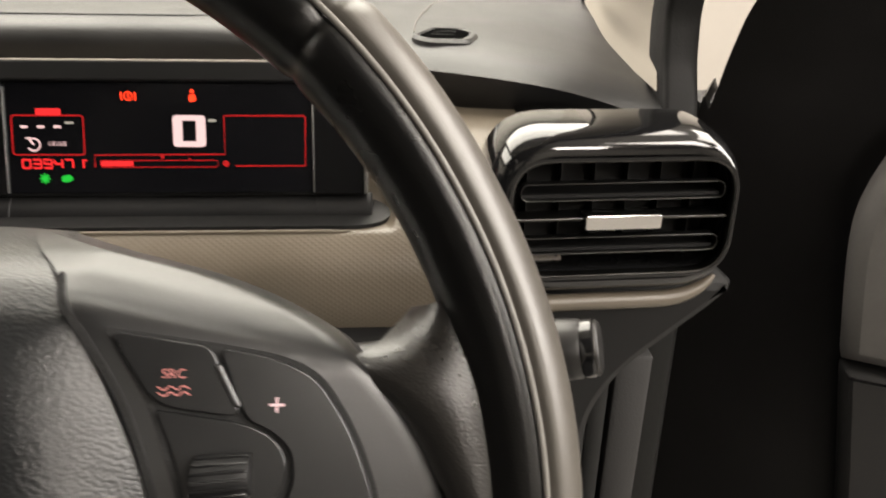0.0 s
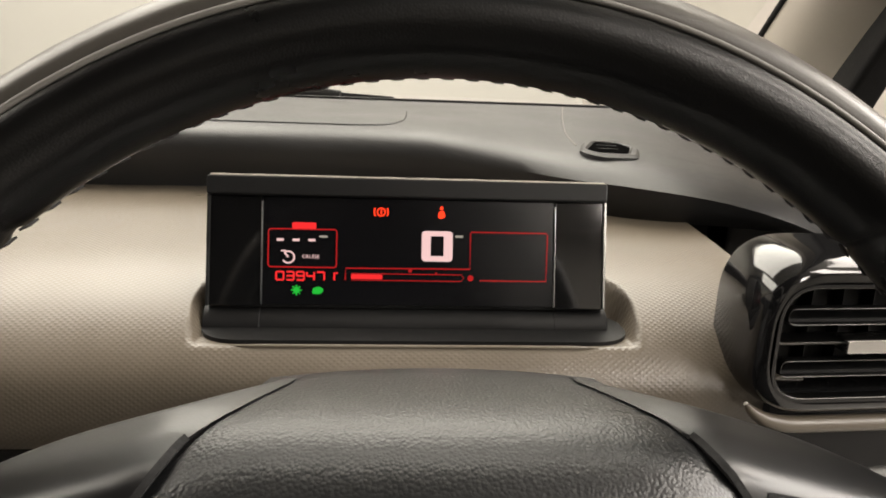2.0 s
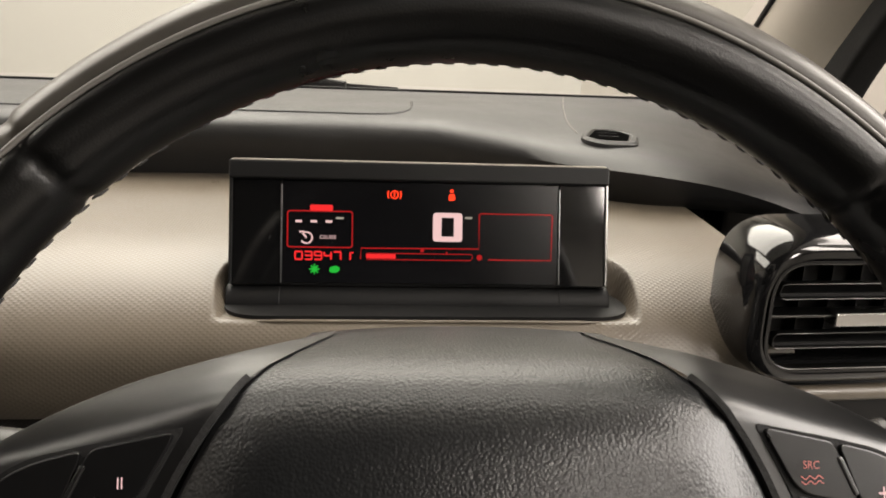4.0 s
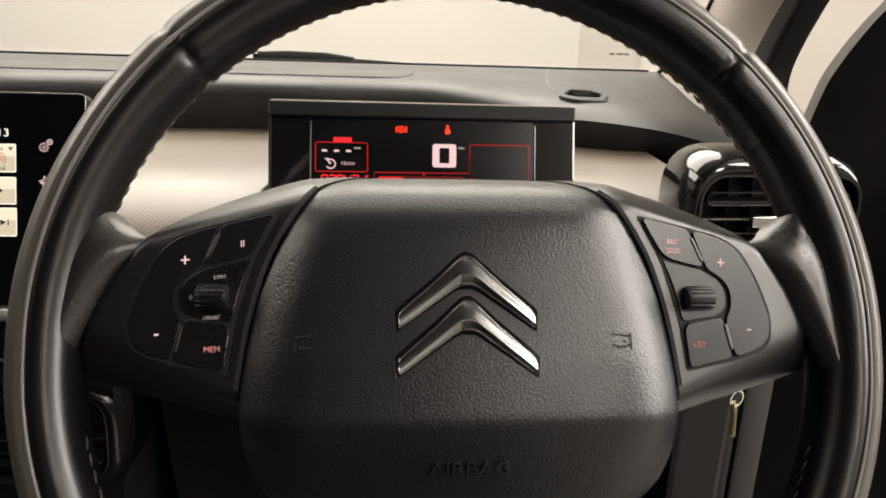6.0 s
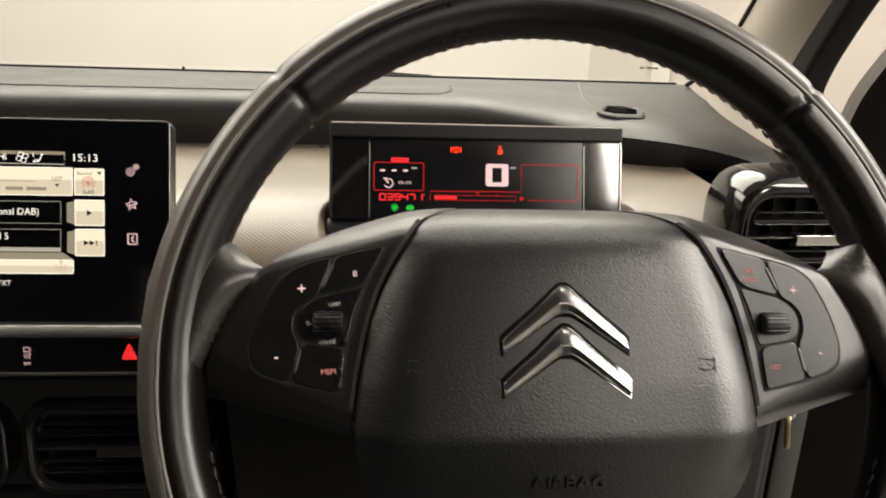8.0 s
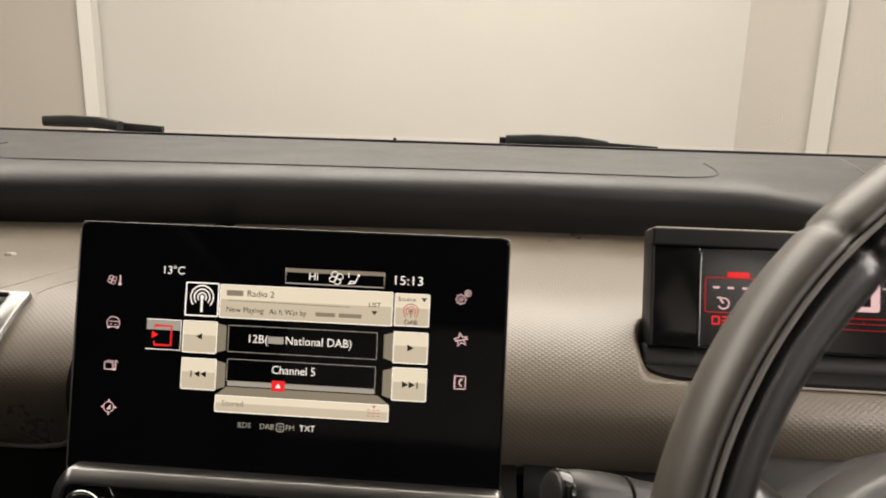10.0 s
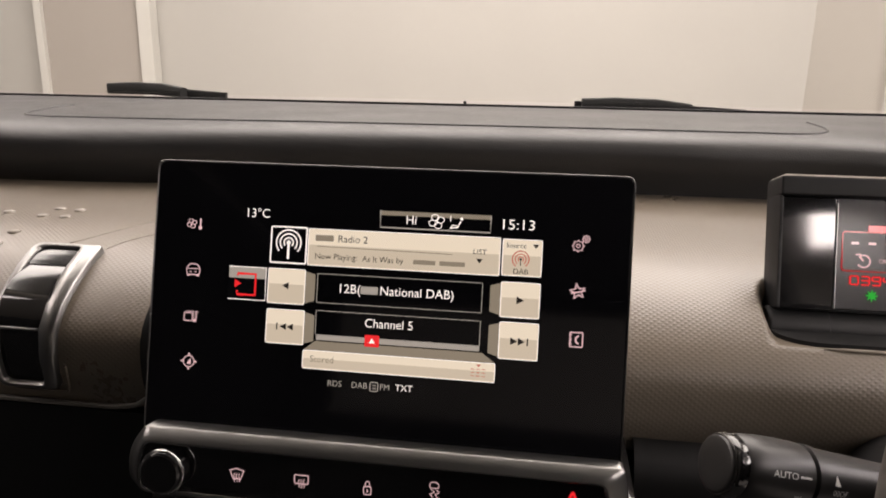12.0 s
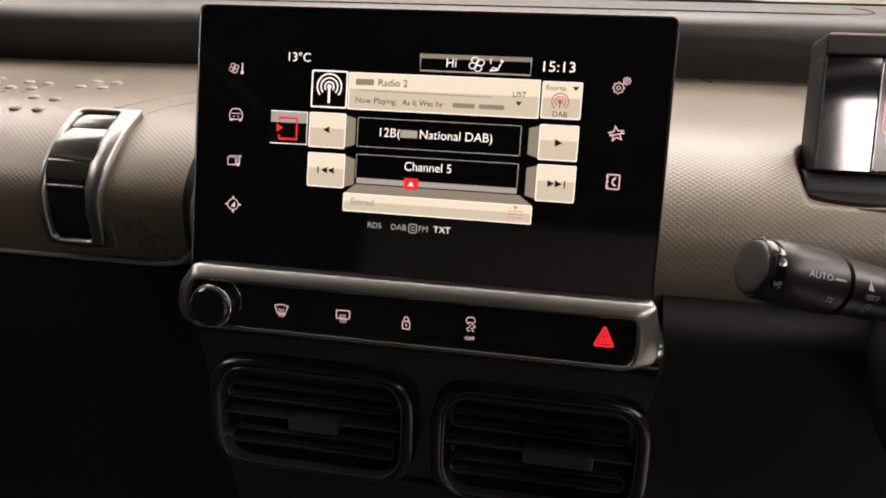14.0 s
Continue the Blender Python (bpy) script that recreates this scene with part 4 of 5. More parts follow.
# leather bridges between rim and spoke covers
for side in (1, -1):
    bm = bmesh.new()

    def bridge(u, v, side=side):
        outer = [(0.1500, 0.024), (0.157, 0.014), (0.1625, 0.000), (0.165, -0.022), (0.1655, -0.044), (0.163, -0.062)]
        inner = [(0.1430, 0.0215), (0.1345, 0.0135), (0.128, 0.0075), (0.1420, -0.008), (0.1585, -0.045), (0.1600, -0.062)]
        o = smooth_curve([(*p, 0) for p in outer], 5)
        i = smooth_curve([(*p, 0) for p in inner], 5)
        p = o[int(v)].lerp(i[int(v)], u)
        k = max(0.0, 1 - v / 11.0) ** 1.5
        n = -0.0010 - 0.0045 * u + 0.0045 * math.sin(math.pi * u) - k * (0.003 + 0.012 * u)
        return Vector((side * p.x, p.y, n))

    rr = grid(bm, bridge, list(np.linspace(0, 1, 9)), list(range(26)))
    hem = [r[0] for r in rr] + rr[-1][1:] + [r[-1] for r in reversed(rr[:-1])] + list(reversed(rr[0][1:-1]))
    lw = [bm.verts.new((v.co.x + side * 0.004, v.co.y - (0.018 if v.co.y > -0.03 else 0), -0.026)) for v in hem]
    for i in range(len(hem)):
        bm.faces.new((hem[i - 1], hem[i], lw[i], lw[i - 1]))
    bm.faces.new(lw)
    part("thumb_rest", bm, M_LEATHER_WORN, wheel, "worn leather where the spoke joins the rim", sharp=60)

# back shell and lower spoke
bm = bmesh.new()
shell = [(40, 36), (66, 32), (93, 26), (113, 17), (126, 9), (140, -12), (150, -40), (92, -66), (60, -110), (40, -180), (20, -188)]
shell = [(0, 38)] + shell + [(-x, y) for x, y in reversed(shell)]
slab(bm, scaled(rounded(shell, 10)), -0.058, -0.040, 0.008)
part("back_shell", bm, M_DARK, wheel, "black plastic shell behind the hub")
for side in (1, -1):
    bm = bmesh.new()
    slab(bm, scaled(rounded([(side * 12 - 5, -128), (side * 12 + 5, -128), (side * 14 + 7, -172), (side * 14 - 7, -172)], 3)), -0.022, -0.006, 0.003)
    part("lower_spoke_trim", bm, M_SATIN, wheel, "satin metal insert in the lower spoke")

# ---- steering column, stalks and key ----
column = thing("steering_column", WHEEL, "dark grey steering column shroud", "steering column")
bm = bmesh.new()
slab(bm, scaled(rounded([(-75, 10), (75, 10), (95, -20), (80, -85), (40, -110), (-40, -110), (-80, -85), (-95, -20)], 25)), -0.26, -0.058, 0.012)
part("shroud", bm, M_DARK, column)


def stalk(x_end, x_root, marks):
    s = -1 if x_end < x_root else 1
    end, root = Vector((x_end, -0.111, 0.9355)), Vector((x_root, -0.060, 0.896))
    d = (end - root)
    L = d.length
    m = Matrix.Translation(root) @ d.to_track_quat("X", "Z").to_matrix().to_4x4() @ Matrix.Diagonal((1, 0.9, 0.9, 1))
    st = thing("control_stalk", m, "black plastic column stalk with printed symbols", "control stalk", "column stalks")
    bm = bmesh.new()
    lathe(bm, [(0, 0.0062), (L * 0.34, 0.0074), (L * 0.55, 0.0092), (L * 0.73, 0.0108), (L * 0.787, 0.0114)], 32)
    part("shaft", bm, M_STALK, st)
    bm = bmesh.new()
    lathe(bm, [(L * 0.785, 0.0106), (L * 0.787, 0.0119), (L * 0.802, 0.0121), (L * 0.804, 0.0106)], 32)
    part("collar", bm, M_STALK, st)
    bm = bmesh.new()
    lathe(bm, [(L * 0.804, 0.0104), (L * 0.813, 0.0104)], 32)
    part("collar_gap", bm, M_CARPET, st)
    bm = bmesh.new()
    lathe(bm, [(L * 0.811, 0.0106), (L * 0.813, 0.0119), (L * 0.825, 0.0122), (L * 0.87, 0.0126), (L * 0.92, 0.0125), (L * 0.958, 0.0119), (L * 0.964, 0.0112)], 32)
    part("switch_ring", bm, M_STALK, st)
    bm = bmesh.new()
    lathe(bm, [(L * 0.962, 0.0110), (L * 0.966, 0.0117), (L * 0.985, 0.0117), (L * 0.992, 0.0112), (L * 0.994, 0.0102)], 32)
    part("end_band", bm, M_BLACKGLOSS, st, "gloss black end band")
    bm = bmesh.new()
    lathe(bm, [(L * 0.990, 0.0104), (L * 0.997, 0.0105), (L * 1.000, 0.0101), (L * 1.0012, 0.0094), (L * 1.0018, 0.0060), (L * 1.002, 0.0020)], 32)
    part("end_cap", bm, M_STALK, st)
    bm = bmesh.new()
    sweep(bm, [(L * 0.994, 0.0108 * math.cos(t), 0.0108 * math.sin(t)) for t in np.linspace(0, 2 * math.pi, 40, endpoint=False)], circle(0.00028, 6), closed=True, up=Vector((1, 0, 0)))
    part("bright_ring", bm, M_EDGE, st, "thin bright ring")
    if marks:
        def skin(f, ang, lift):
            c, q = math.cos(radians(ang)), math.sin(radians(ang))
            return Matrix(((-1, 0, 0, L * f), (0, -q, c, lift * c), (0, c, q, lift * q), (0, 0, 0, 1)))

        letters("symbol", "AUTO", 0.0024, skin(0.888, 24, 0.0128), PRINT, st)
        letters("symbol", "00OF", 0.0022, skin(0.748, 4, 0.0114), PRINT, st, squeeze=0.8)
        bm = bmesh.new()
        flat(bm, [(-0.0030, -0.0004), (0.0014, -0.0004), (0.0014, 0.0004), (-0.0030, 0.0004)], 0)
        bm.transform(skin(0.836, 24, 0.0127))
        part("pointer", bm, PRINT, st)
        bm = bmesh.new()
        flat(bm, [(-0.0012, -0.0016), (0.0012, -0.0018), (-0.0006, 0.0022)], 0)
        bm.transform(skin(0.758, 26, 0.0115))
        part("symbol", bm, PRINT, st)
        for f, a in ((0.850, -13), (0.750, -14), (0.754, -28)):
            bm = bmesh.new()
            ribbon(bm, circle(0.0009, 10), 0.0003, 0, closed=True)
            for k in range(4):
                t = radians(45 + 90 * k)
                ribbon(bm, [(0.0012 * math.cos(t), 0.0012 * math.sin(t)), (0.0018 * math.cos(t), 0.0018 * math.sin(t))], 0.0003, 0)
            bm.transform(skin(f, a, 0.0128 if f > 0.78 else 0.0115))
            part("symbol", bm, PRINT, st)
    return st


stalk(0.1362, 0.287, True)
stalk(0.548, 0.39, False)

key = thing("ignition_key", pose(0.514, -0.10, 0.845, 0, 0, 20), "worn brass key fob hanging from the ignition lock", "key")
bm = bmesh.new()
slab(bm, scaled(rounded([(-4, -15), (4, -15), (5, 2), (3, 7), (-3, 7), (-5, 2)], 3)), -0.0012, 0.0012, 0.0005)
bm.transform(Matrix.Rotation(radians(82), 4, "X") @ Matrix.Rotation(radians(48), 4, "Y"))
part("fob", bm, M_BRASS, key, "worn brass-coloured fob")
bm = bmesh.new()
sweep(bm, [(0.005 * math.cos(t), 0, 0.009 + 0.005 * math.sin(t)) for t in np.linspace(0, 2 * math.pi, 20, endpoint=False)], circle(0.0009, 6), closed=True, up=Vector((0, 1, 0.01)))
part("ring", bm, M_BRIGHT, key)
bm = bmesh.new()
lathe(bm, [(0, 0.007), (0.004, 0.009), (0.03, 0.010)], 24, Matrix.Translation((0.0, 0.006, 0.014)) @ Matrix.Rotation(radians(120), 4, "Z"))
part("lock", bm, M_DARK, key)

# ---- instrument display ----
CL = pose(0.3378, 0.1055, 0.9635, 73.5, 0, 0)
cluster = thing("instrument_display", CL, "black digital instrument display with lit red graphics", "instrument display")
bm = bmesh.new()
slab(bm, rrect(-0.1222, -0.042, 0.1222, 0.0372, 0.003), -0.024, -0.003, 0.001)
part("housing", bm, M_DARK, cluster)
bm = bmesh.new()
slab(bm, rrect(-0.1224, 0.0258, 0.1224, 0.0376, 0.0018), -0.022, 0.0035, 0.0012)
part("hood", bm, M_DARK, cluster, "dark satin hood along the top")
bm = bmesh.new()
slab(bm, rrect(-0.1205, 0.0362, 0.1205, 0.0384, 0.0008), -0.022, 0.0028, 0.0005)
part("hood_edge", bm, M_PILLAR, cluster, "grey top edge")
bm = bmesh.new()
slab(bm, rrect(-0.0895, -0.040, 0.0895, 0.0255, 0.001), -0.003, -0.0008, 0.0004)
part("screen", bm, M_LCD, cluster, "dark glass screen")
for s in (1, -1):
    bm = bmesh.new()
    slab(bm, rrect(min(s * 0.0902, s * 0.1205), -0.041, max(s * 0.0902, s * 0.1205), 0.0255, 0.001), -0.003, 0.0002, 0.0005)
    part("side_cheek", bm, M_BLACKGLOSS, cluster, "gloss black cheek beside the screen")
    bm = bmesh.new()
    slab(bm, rrect(s * 0.0898 - 0.0004, -0.040, s * 0.0898 + 0.0004, 0.0225, 0.0002), -0.003, 0.0010, 0.0003)
    part("divider", bm, M_SATIN, cluster)
    bm = bmesh.new()
    slab(bm, rrect(s * 0.1213 - 0.0010, -0.041, s * 0.1213 + 0.0010, 0.026, 0.0005), -0.02, 0.0016, 0.0005)
    # right edge is satin to stand for a bright reflection; the left stays dark
    part("side_edge", bm, M_DARK if s < 0 else M_SATIN, cluster)
# rounded bar that the display folds on
bm = bmesh.new()
for v in lathe(bm, [(-0.1245, 0.0105), (-0.1235, 0.0118), (0.1235, 0.0118), (0.1245, 0.0105)], 28).verts:
    v.co = Vector((v.co.x, v.co.y - 0.0525, v.co.z - 0.012))
part("hinge_bar", bm, M_DARK, cluster, "matt black rounded hinge bar")
for x0, x1 in ((-0.1248, -0.090), (0.090, 0.1248)):
    bm = bmesh.new()
    for v in lathe(bm, [(x0, 0.0112), (x0 + 0.001, 0.0122), (x1 - 0.001, 0.0122), (x1, 0.0112)], 28).verts:
        v.co = Vector((v.co.x, v.co.y - 0.0525, v.co.z - 0.012))
    part("hinge_cap", bm, M_DARK, cluster)
bm = bmesh.new()
slab(bm, rrect(-0.126, -0.075, 0.126, -0.045, 0.006), -0.06, -0.014, 0.004)
part("foot", bm, M_DARK, cluster)
Z = -0.0004


def lit(name, material, draw, parent, label=""):
    bm = bmesh.new()
    draw(bm)
    return part(name, bm, material, parent, label)


def mm_line(bm, pts, w, z=Z, closed=False):
    ribbon(bm, scaled(pts), w * MM, z, closed)


lit("speed_limit_box", G_REDDIM, lambda bm: mm_line(bm, rrect(-86, -17.2, -45, 5.9, 2), 0.8, closed=True), cluster)
lit("red_tab", G_RED, lambda bm: flat(bm, scaled(rrect(-72, 5.9, -57.5, 10, 1)), Z), cluster)
lit("dashes", G_PINK, lambda bm: [flat(bm, scaled(rrect(x - 2.1, -1.5, x + 2.1, 0.1, 0.3)), Z) for x in (-79, -69.5, -60)], cluster)
lit("unit_mark", G_GREY, lambda bm: flat(bm, scaled(rrect(-55.5, 1.0, -50.5, 2.2, 0.3)), Z), cluster)
letters("cruise_lettering", "CRUISE", 2.3 * MM, Matrix.Translation((-0.0605, -0.0108, Z)), G_PINK, cluster)


def cruise_icon(bm):
    arc = [(-74 + 3.6 * math.cos(t), -11.2 + 3.6 * math.sin(t)) for t in np.linspace(-2.6, 2.2, 14)]
    mm_line(bm, arc, 1.0)
    mm_line(bm, [(-74, -11.2), (-76.5, -8.2)], 1.2)
    mm_line(bm, [(-78.5, -7.5), (-75.5, -7.2)], 1.0)


lit("cruise_icon", G_PINK, cruise_icon, cluster)
SEGMENTS = {"0": "abcdef", "1": "bc", "3": "abgcd", "4": "fgbc", "7": "abc", "9": "abgfcd"}


def seven_segment(bm, text, x, y, pitch, w, h, t):
    """Digits drawn as the segments of a lit counter."""
    ends = {"a": ((0, 1), (1, 1)), "b": ((1, 1), (1, 0.5)), "c": ((1, 0.5), (1, 0)), "d": ((0, 0), (1, 0)), "e": ((0, 0), (0, 0.5)), "f": ((0, 0.5), (0, 1)), "g": ((0, 0.5), (1, 0.5))}
    for k, ch in enumerate(text):
        for seg in SEGMENTS[ch]:
            (xa, ya), (xb, yb) = ends[seg]
            mm_line(bm, [(x + k * pitch + xa * w, y + ya * h), (x + k * pitch + xb * w, y + yb * h)], t)


lit("odometer", G_RED, lambda bm: seven_segment(bm, "039471", -81.0, -25.0, 6.1, 4.4, 4.9, 1.1), cluster)
lit("odometer_mark", G_RED, lambda bm: flat(bm, scaled(rrect(-45.4, -21.0, -44.0, -20.0, 0.2)), Z), cluster)


def sun_icon(bm):
    flat(bm, scaled([(-68.8 + x, -31.2 + y) for x, y in circle(2.0, 14)]), Z)
    for k in range(8):
        t = k * math.pi / 4
        mm_line(bm, [(-68.8 + 1.6 * math.cos(t), -31.2 + 1.6 * math.sin(t)), (-68.8 + 3.3 * math.cos(t), -31.2 + 3.3 * math.sin(t))], 0.8)


lit("light_icon", G_GREEN, sun_icon, cluster)
lit("beam_icon", G_GREEN, lambda bm: flat(bm, scaled(rounded([(-59.4, -33.2), (-59, -29.8), (-55, -28.8), (-52.6, -30.2), (-52.8, -32.2), (-55, -33.6)], 1.2)), Z), cluster)


def brake_icon(bm):
    mm_line(bm, [(-18.3 + x * 2.4, 17.3 + y * 2.4) for x, y in circle(1, 16)], 0.8, closed=True)
    mm_line(bm, [(-18.3, 18.8), (-18.3, 15.8)], 0.9)
    for s in (-1, 1):
        mm_line(bm, [(-18.3 + s * (3.0 + 1.2 * math.cos(t)), 17.3 + 2.9 * math.sin(t)) for t in np.linspace(-1, 1, 6)], 0.9)


lit("brake_icon", G_AMBER, brake_icon, cluster)


def belt_icon(bm):
    flat(bm, scaled([(18.8 + x * 1.2, 20.3 + y * 1.2) for x, y in circle(1, 12)]), Z)
    flat(bm, scaled(rounded([(16.6, 15.2), (17.2, 18.2), (20.2, 18.8), (21.4, 15.4), (19.4, 14.0), (17.4, 14.0)], 0.8)), Z)


lit("belt_icon", G_AMBER, belt_icon, cluster)


def zero(bm):
    o, i = scaled(rrect(6.8, -12.6, 26.0, 6.2, 2.6)), scaled(rrect(12.4, -9.2, 20.4, 3.0, 0.3))
    frame_slab(bm, o, i, Z - 0.0002, Z + 0.0002)


lit("speed_digit", G_PINK, zero, cluster, "large pinkish-white zero")
lit("speed_unit", G_GREY, lambda bm: flat(bm, scaled(rrect(27.6, 2.4, 32.4, 3.8, 0.3)), Z), cluster)


def gauge(bm):
    mm_line(bm, [(-39.5, -24.5), (-39.3, -17.4), (37, -17.0), (37.0, 5.2), (38, 6), (84.5, 6), (85.4, 5), (84.8, -24), (43, -24)], 0.75)
    mm_line(bm, [(-36, -20.6), (32, -20.6), (33, -22.6), (31.5, -24.6), (-36, -24.6)], 0.5)
    mm_line(bm, [(0, -17), (0, -19.5)], 2.0)
    mm_line(bm, [(16, -19.2), (16, -20.6)], 1.0)
    flat(bm, scaled([(37.4 + x * 1.9, -22.6 + y * 1.9) for x, y in circle(1, 12)]), Z)


lit("gauge_outline", G_REDDIM, gauge, cluster)
lit("gauge_bar", G_RED, lambda bm: flat(bm, scaled(rrect(-36, -24.0, -17, -21.0, 0.4)), Z + 0.0001), cluster)

# ---- touchscreen ----
SC = pose(-0.0015, -0.0075, 0.9435, 74.5, 0, 0)
screen = thing("touchscreen", SC, "black gloss touchscreen showing a lit radio page", "touchscreen")
bm = bmesh.new()
slab(bm, rrect(-0.1195, -0.069, 0.1195, 0.0695, 0.004), -0.016, -0.0012, 0.002)
part("casing", bm, M_DARK, screen)
bm = bmesh.new()
slab(bm, rrect(-0.1195, -0.069, 0.1195, 0.0695, 0.004), -0.0012, 0.0, 0.0006)
part("glass", bm, M_GLASSBLACK, screen, "black glass front")
bm = bmesh.new()
frame_slab(bm, rrect(-0.1203, -0.0698, 0.1203, 0.0703, 0.0045), rrect(-0.1195, -0.069, 0.1195, 0.0695, 0.004), -0.010, 0.0001, 0.0003)
part("rim", bm, M_EDGE, screen, "thin polished rim")
bm = bmesh.new()
flat(bm, scaled(rrect(-80, -44, 79, 49, 0.5)), 0.0001)
part("display", bm, M_GLASSBLACK, screen, "black display area")
ZS = 0.0003


def ui(name, material, pts, z=ZS, label=""):
    return lit(name, material, lambda bm: flat(bm, scaled(pts), z), screen, label)


def ui_text(body, x, y, size, material=G_WHITE, align="CENTER", z=ZS + 0.0002, squeeze=1.0):
    letters("lettering", body, size * MM, Matrix.Translation((x * MM, y * MM, z)), material, screen, align, squeeze=squeeze)


def ui_line(name, material, pts, w, z=ZS, closed=False):
    return lit(name, material, lambda bm: mm_line(bm, pts, w, z, closed), screen)


ui_text("13°C", -64.8, 44.5, 4.4)
ui_line("climate_box", G_GREY, [(-1.5, 49), (-1.5, 40.6), (53, 40.4), (53, 48.6)], 0.7)
ui("climate_shade", G_CREAMDK, rrect(-1.2, 46.6, 52.8, 48.8, 0.2), ZS - 0.0001)
ui_text("Hi", 14, 44.6, 4.2)


def fan(bm, cx, cy, s, z=ZS + 0.0002, w=0.45):
    for k in range(4):
        t = k * math.pi / 2 + 0.4
        c = (cx + s * 0.55 * math.cos(t), cy + s * 0.55 * math.sin(t))
        mm_line(bm, [(c[0] + x * s * 0.48, c[1] + y * s * 0.40) for x, y in circle(1, 12)], w, z, True)


def seat_icon(bm):
    z = ZS + 0.0002
    mm_line(bm, [(33.6, 41.8), (37, 42.2), (38.4, 45.2)], 0.7, z)
    mm_line(bm, [(36.6, 42.8), (34.6, 43.4), (33.2, 41.4)], 0.5, z)
    flat(bm, scaled([(38.8 + x * 0.8, 46.4 + y * 0.8) for x, y in circle(1, 10)]), z)
    mm_line(bm, [(33.4, 45.0), (33.4, 47.6)], 0.5, z)


lit("fan_icon", G_WHITE, lambda bm: fan(bm, 26.5, 44.6, 3.8), screen)
lit("seat_icon", G_WHITE, seat_icon, screen)
ui_text("15:13", 66.0, 44.6, 4.9, squeeze=1.12)
ui_line("aerial_box", G_WHITE, rrect(-57, 20.4, -38.6, 38.4, 0.6), 0.8, closed=True)


def aerial(bm):
    z = ZS + 0.0002
    for r in (2.4, 4.4, 6.4):
        mm_line(bm, [(-47.8 + r * math.sin(t), 30.6 + r * math.cos(t)) for t in np.linspace(-2.3, 2.3, 22)], 0.75, z)
    mm_line(bm, [(-47.8, 29.5), (-47.8, 22.4)], 1.2, z)
    flat(bm, scaled([(-47.8 + x * 1.2, 30.6 + y * 1.2) for x, y in circle(1, 12)]), z)


lit("aerial_icon", G_WHITE, aerial, screen)
ui("station_bar", G_CREAM, rrect(-37.6, 20.0, 58.2, 38.2, 0.8), label="lit cream station panel")
ui("source_key", G_CREAM, rrect(59.4, 20.4, 78.2, 37.8, 0.8))
ui("name_bar", G_CREAMDK, rrect(-34, 32.2, -24.6, 35.2, 0.5), ZS + 0.0002, "plain bar in place of a station's name")
ui_text("Radio 2", -22.6, 33.6, 3.5, G_INK, "LEFT")
ui_line("divider", G_CREAMDK, [(-33, 29.6), (35, 29.0)], 0.4, ZS + 0.0002)
ui_text("Now Playing:", -34, 24.6, 2.9, G_INK, "LEFT")
ui_text("As It Was by", -9.6, 24.4, 2.9, G_INK, "LEFT", squeeze=0.95)
for a, c in ((16.0, 27), (29, 41.5)):
    ui("name_bar", G_CREAMDK, rrect(a, 23.2, c, 25.4, 0.4), ZS + 0.0002, "plain bar in place of a name")
for x0, y0, x1, y1 in ((-37.6, 20.0, 58.2, 38.2), (59.4, 20.4, 78.2, 37.8), (-57.4, 0.0, -38.2, 17.4), (-57.2, -20.0, -37.6, -3.0), (59.6, 0.4, 78.2, 17.2), (59.8, -19.6, 78.4, -2.0), (-37.3, -31.4, 58.6, -22.4)):
    ui("key_shade", G_CREAMLOW, rrect(x0 + 0.5, y0 + 0.6, x1 - 0.5, y0 + (y1 - y0) * 0.56, 0.5), ZS + 0.00015)
    ui_line("key_outline", G_WHITE, rrect(x0, y0, x1, y1, 0.8), 0.35, ZS + 0.00018, True)
ui_text("LIST", 48.4, 30.8, 2.6, G_INK)
ui("arrow", G_INK, [(46.8, 27.6), (50.0, 27.6), (48.4, 25.4)], ZS + 0.0002)
ui_text("Source", 65.8, 34.8, 2.4, G_INK)
ui("arrow", G_INK, [(73.6, 35.8), (76.8, 35.8), (75.2, 33.8)], ZS + 0.0002)


def dab_rings(bm):
    for r in (1.2, 2.6, 4.0):
        mm_line(bm, [(68.2 + r * math.sin(t), 28.4 + r * math.cos(t)) for t in np.linspace(-2.5, 2.5, 18)], 0.6, ZS + 0.0002)


lit("dab_stem", G_INK, lambda bm: (flat(bm, scaled([(68.2 + x * 0.6, 28.4 + y * 0.6) for x, y in circle(1, 8)]), ZS + 0.0003), mm_line(bm, [(68.2, 28.2), (68.2, 25.2)], 0.4, ZS + 0.0003)), screen)
lit("dab_rings", G_ORANGE, dab_rings, screen)
ui_text("DAB", 68.4, 22.4, 2.6, G_INK)
ui("back_key", G_DISPLAY, rrect(-78.3, 0.8, -58.6, 17.2, 0.3))
ui("back_shade", G_GREY, rrect(-78.3, 11.5, -58.8, 17.0, 0.3), ZS + 0.0001)
ui_line("back_edge", G_WHITE, [(-78.3, 0.8), (-58.6, 0.8), (-58.6, 17.2), (-78.3, 17.2)], 0.5, ZS + 0.0003)
ui_line("back_icon", G_RED, [(-73.5, 12.6), (-73.5, 13.8), (-64, 13.8), (-64, 3.2), (-73.5, 3.2), (-73.5, 5.2)], 1.3, ZS + 0.0004)
ui("back_arrow", G_RED, [(-75.0, 11.0), (-71.4, 8.8), (-75.0, 6.6)], ZS + 0.0004)
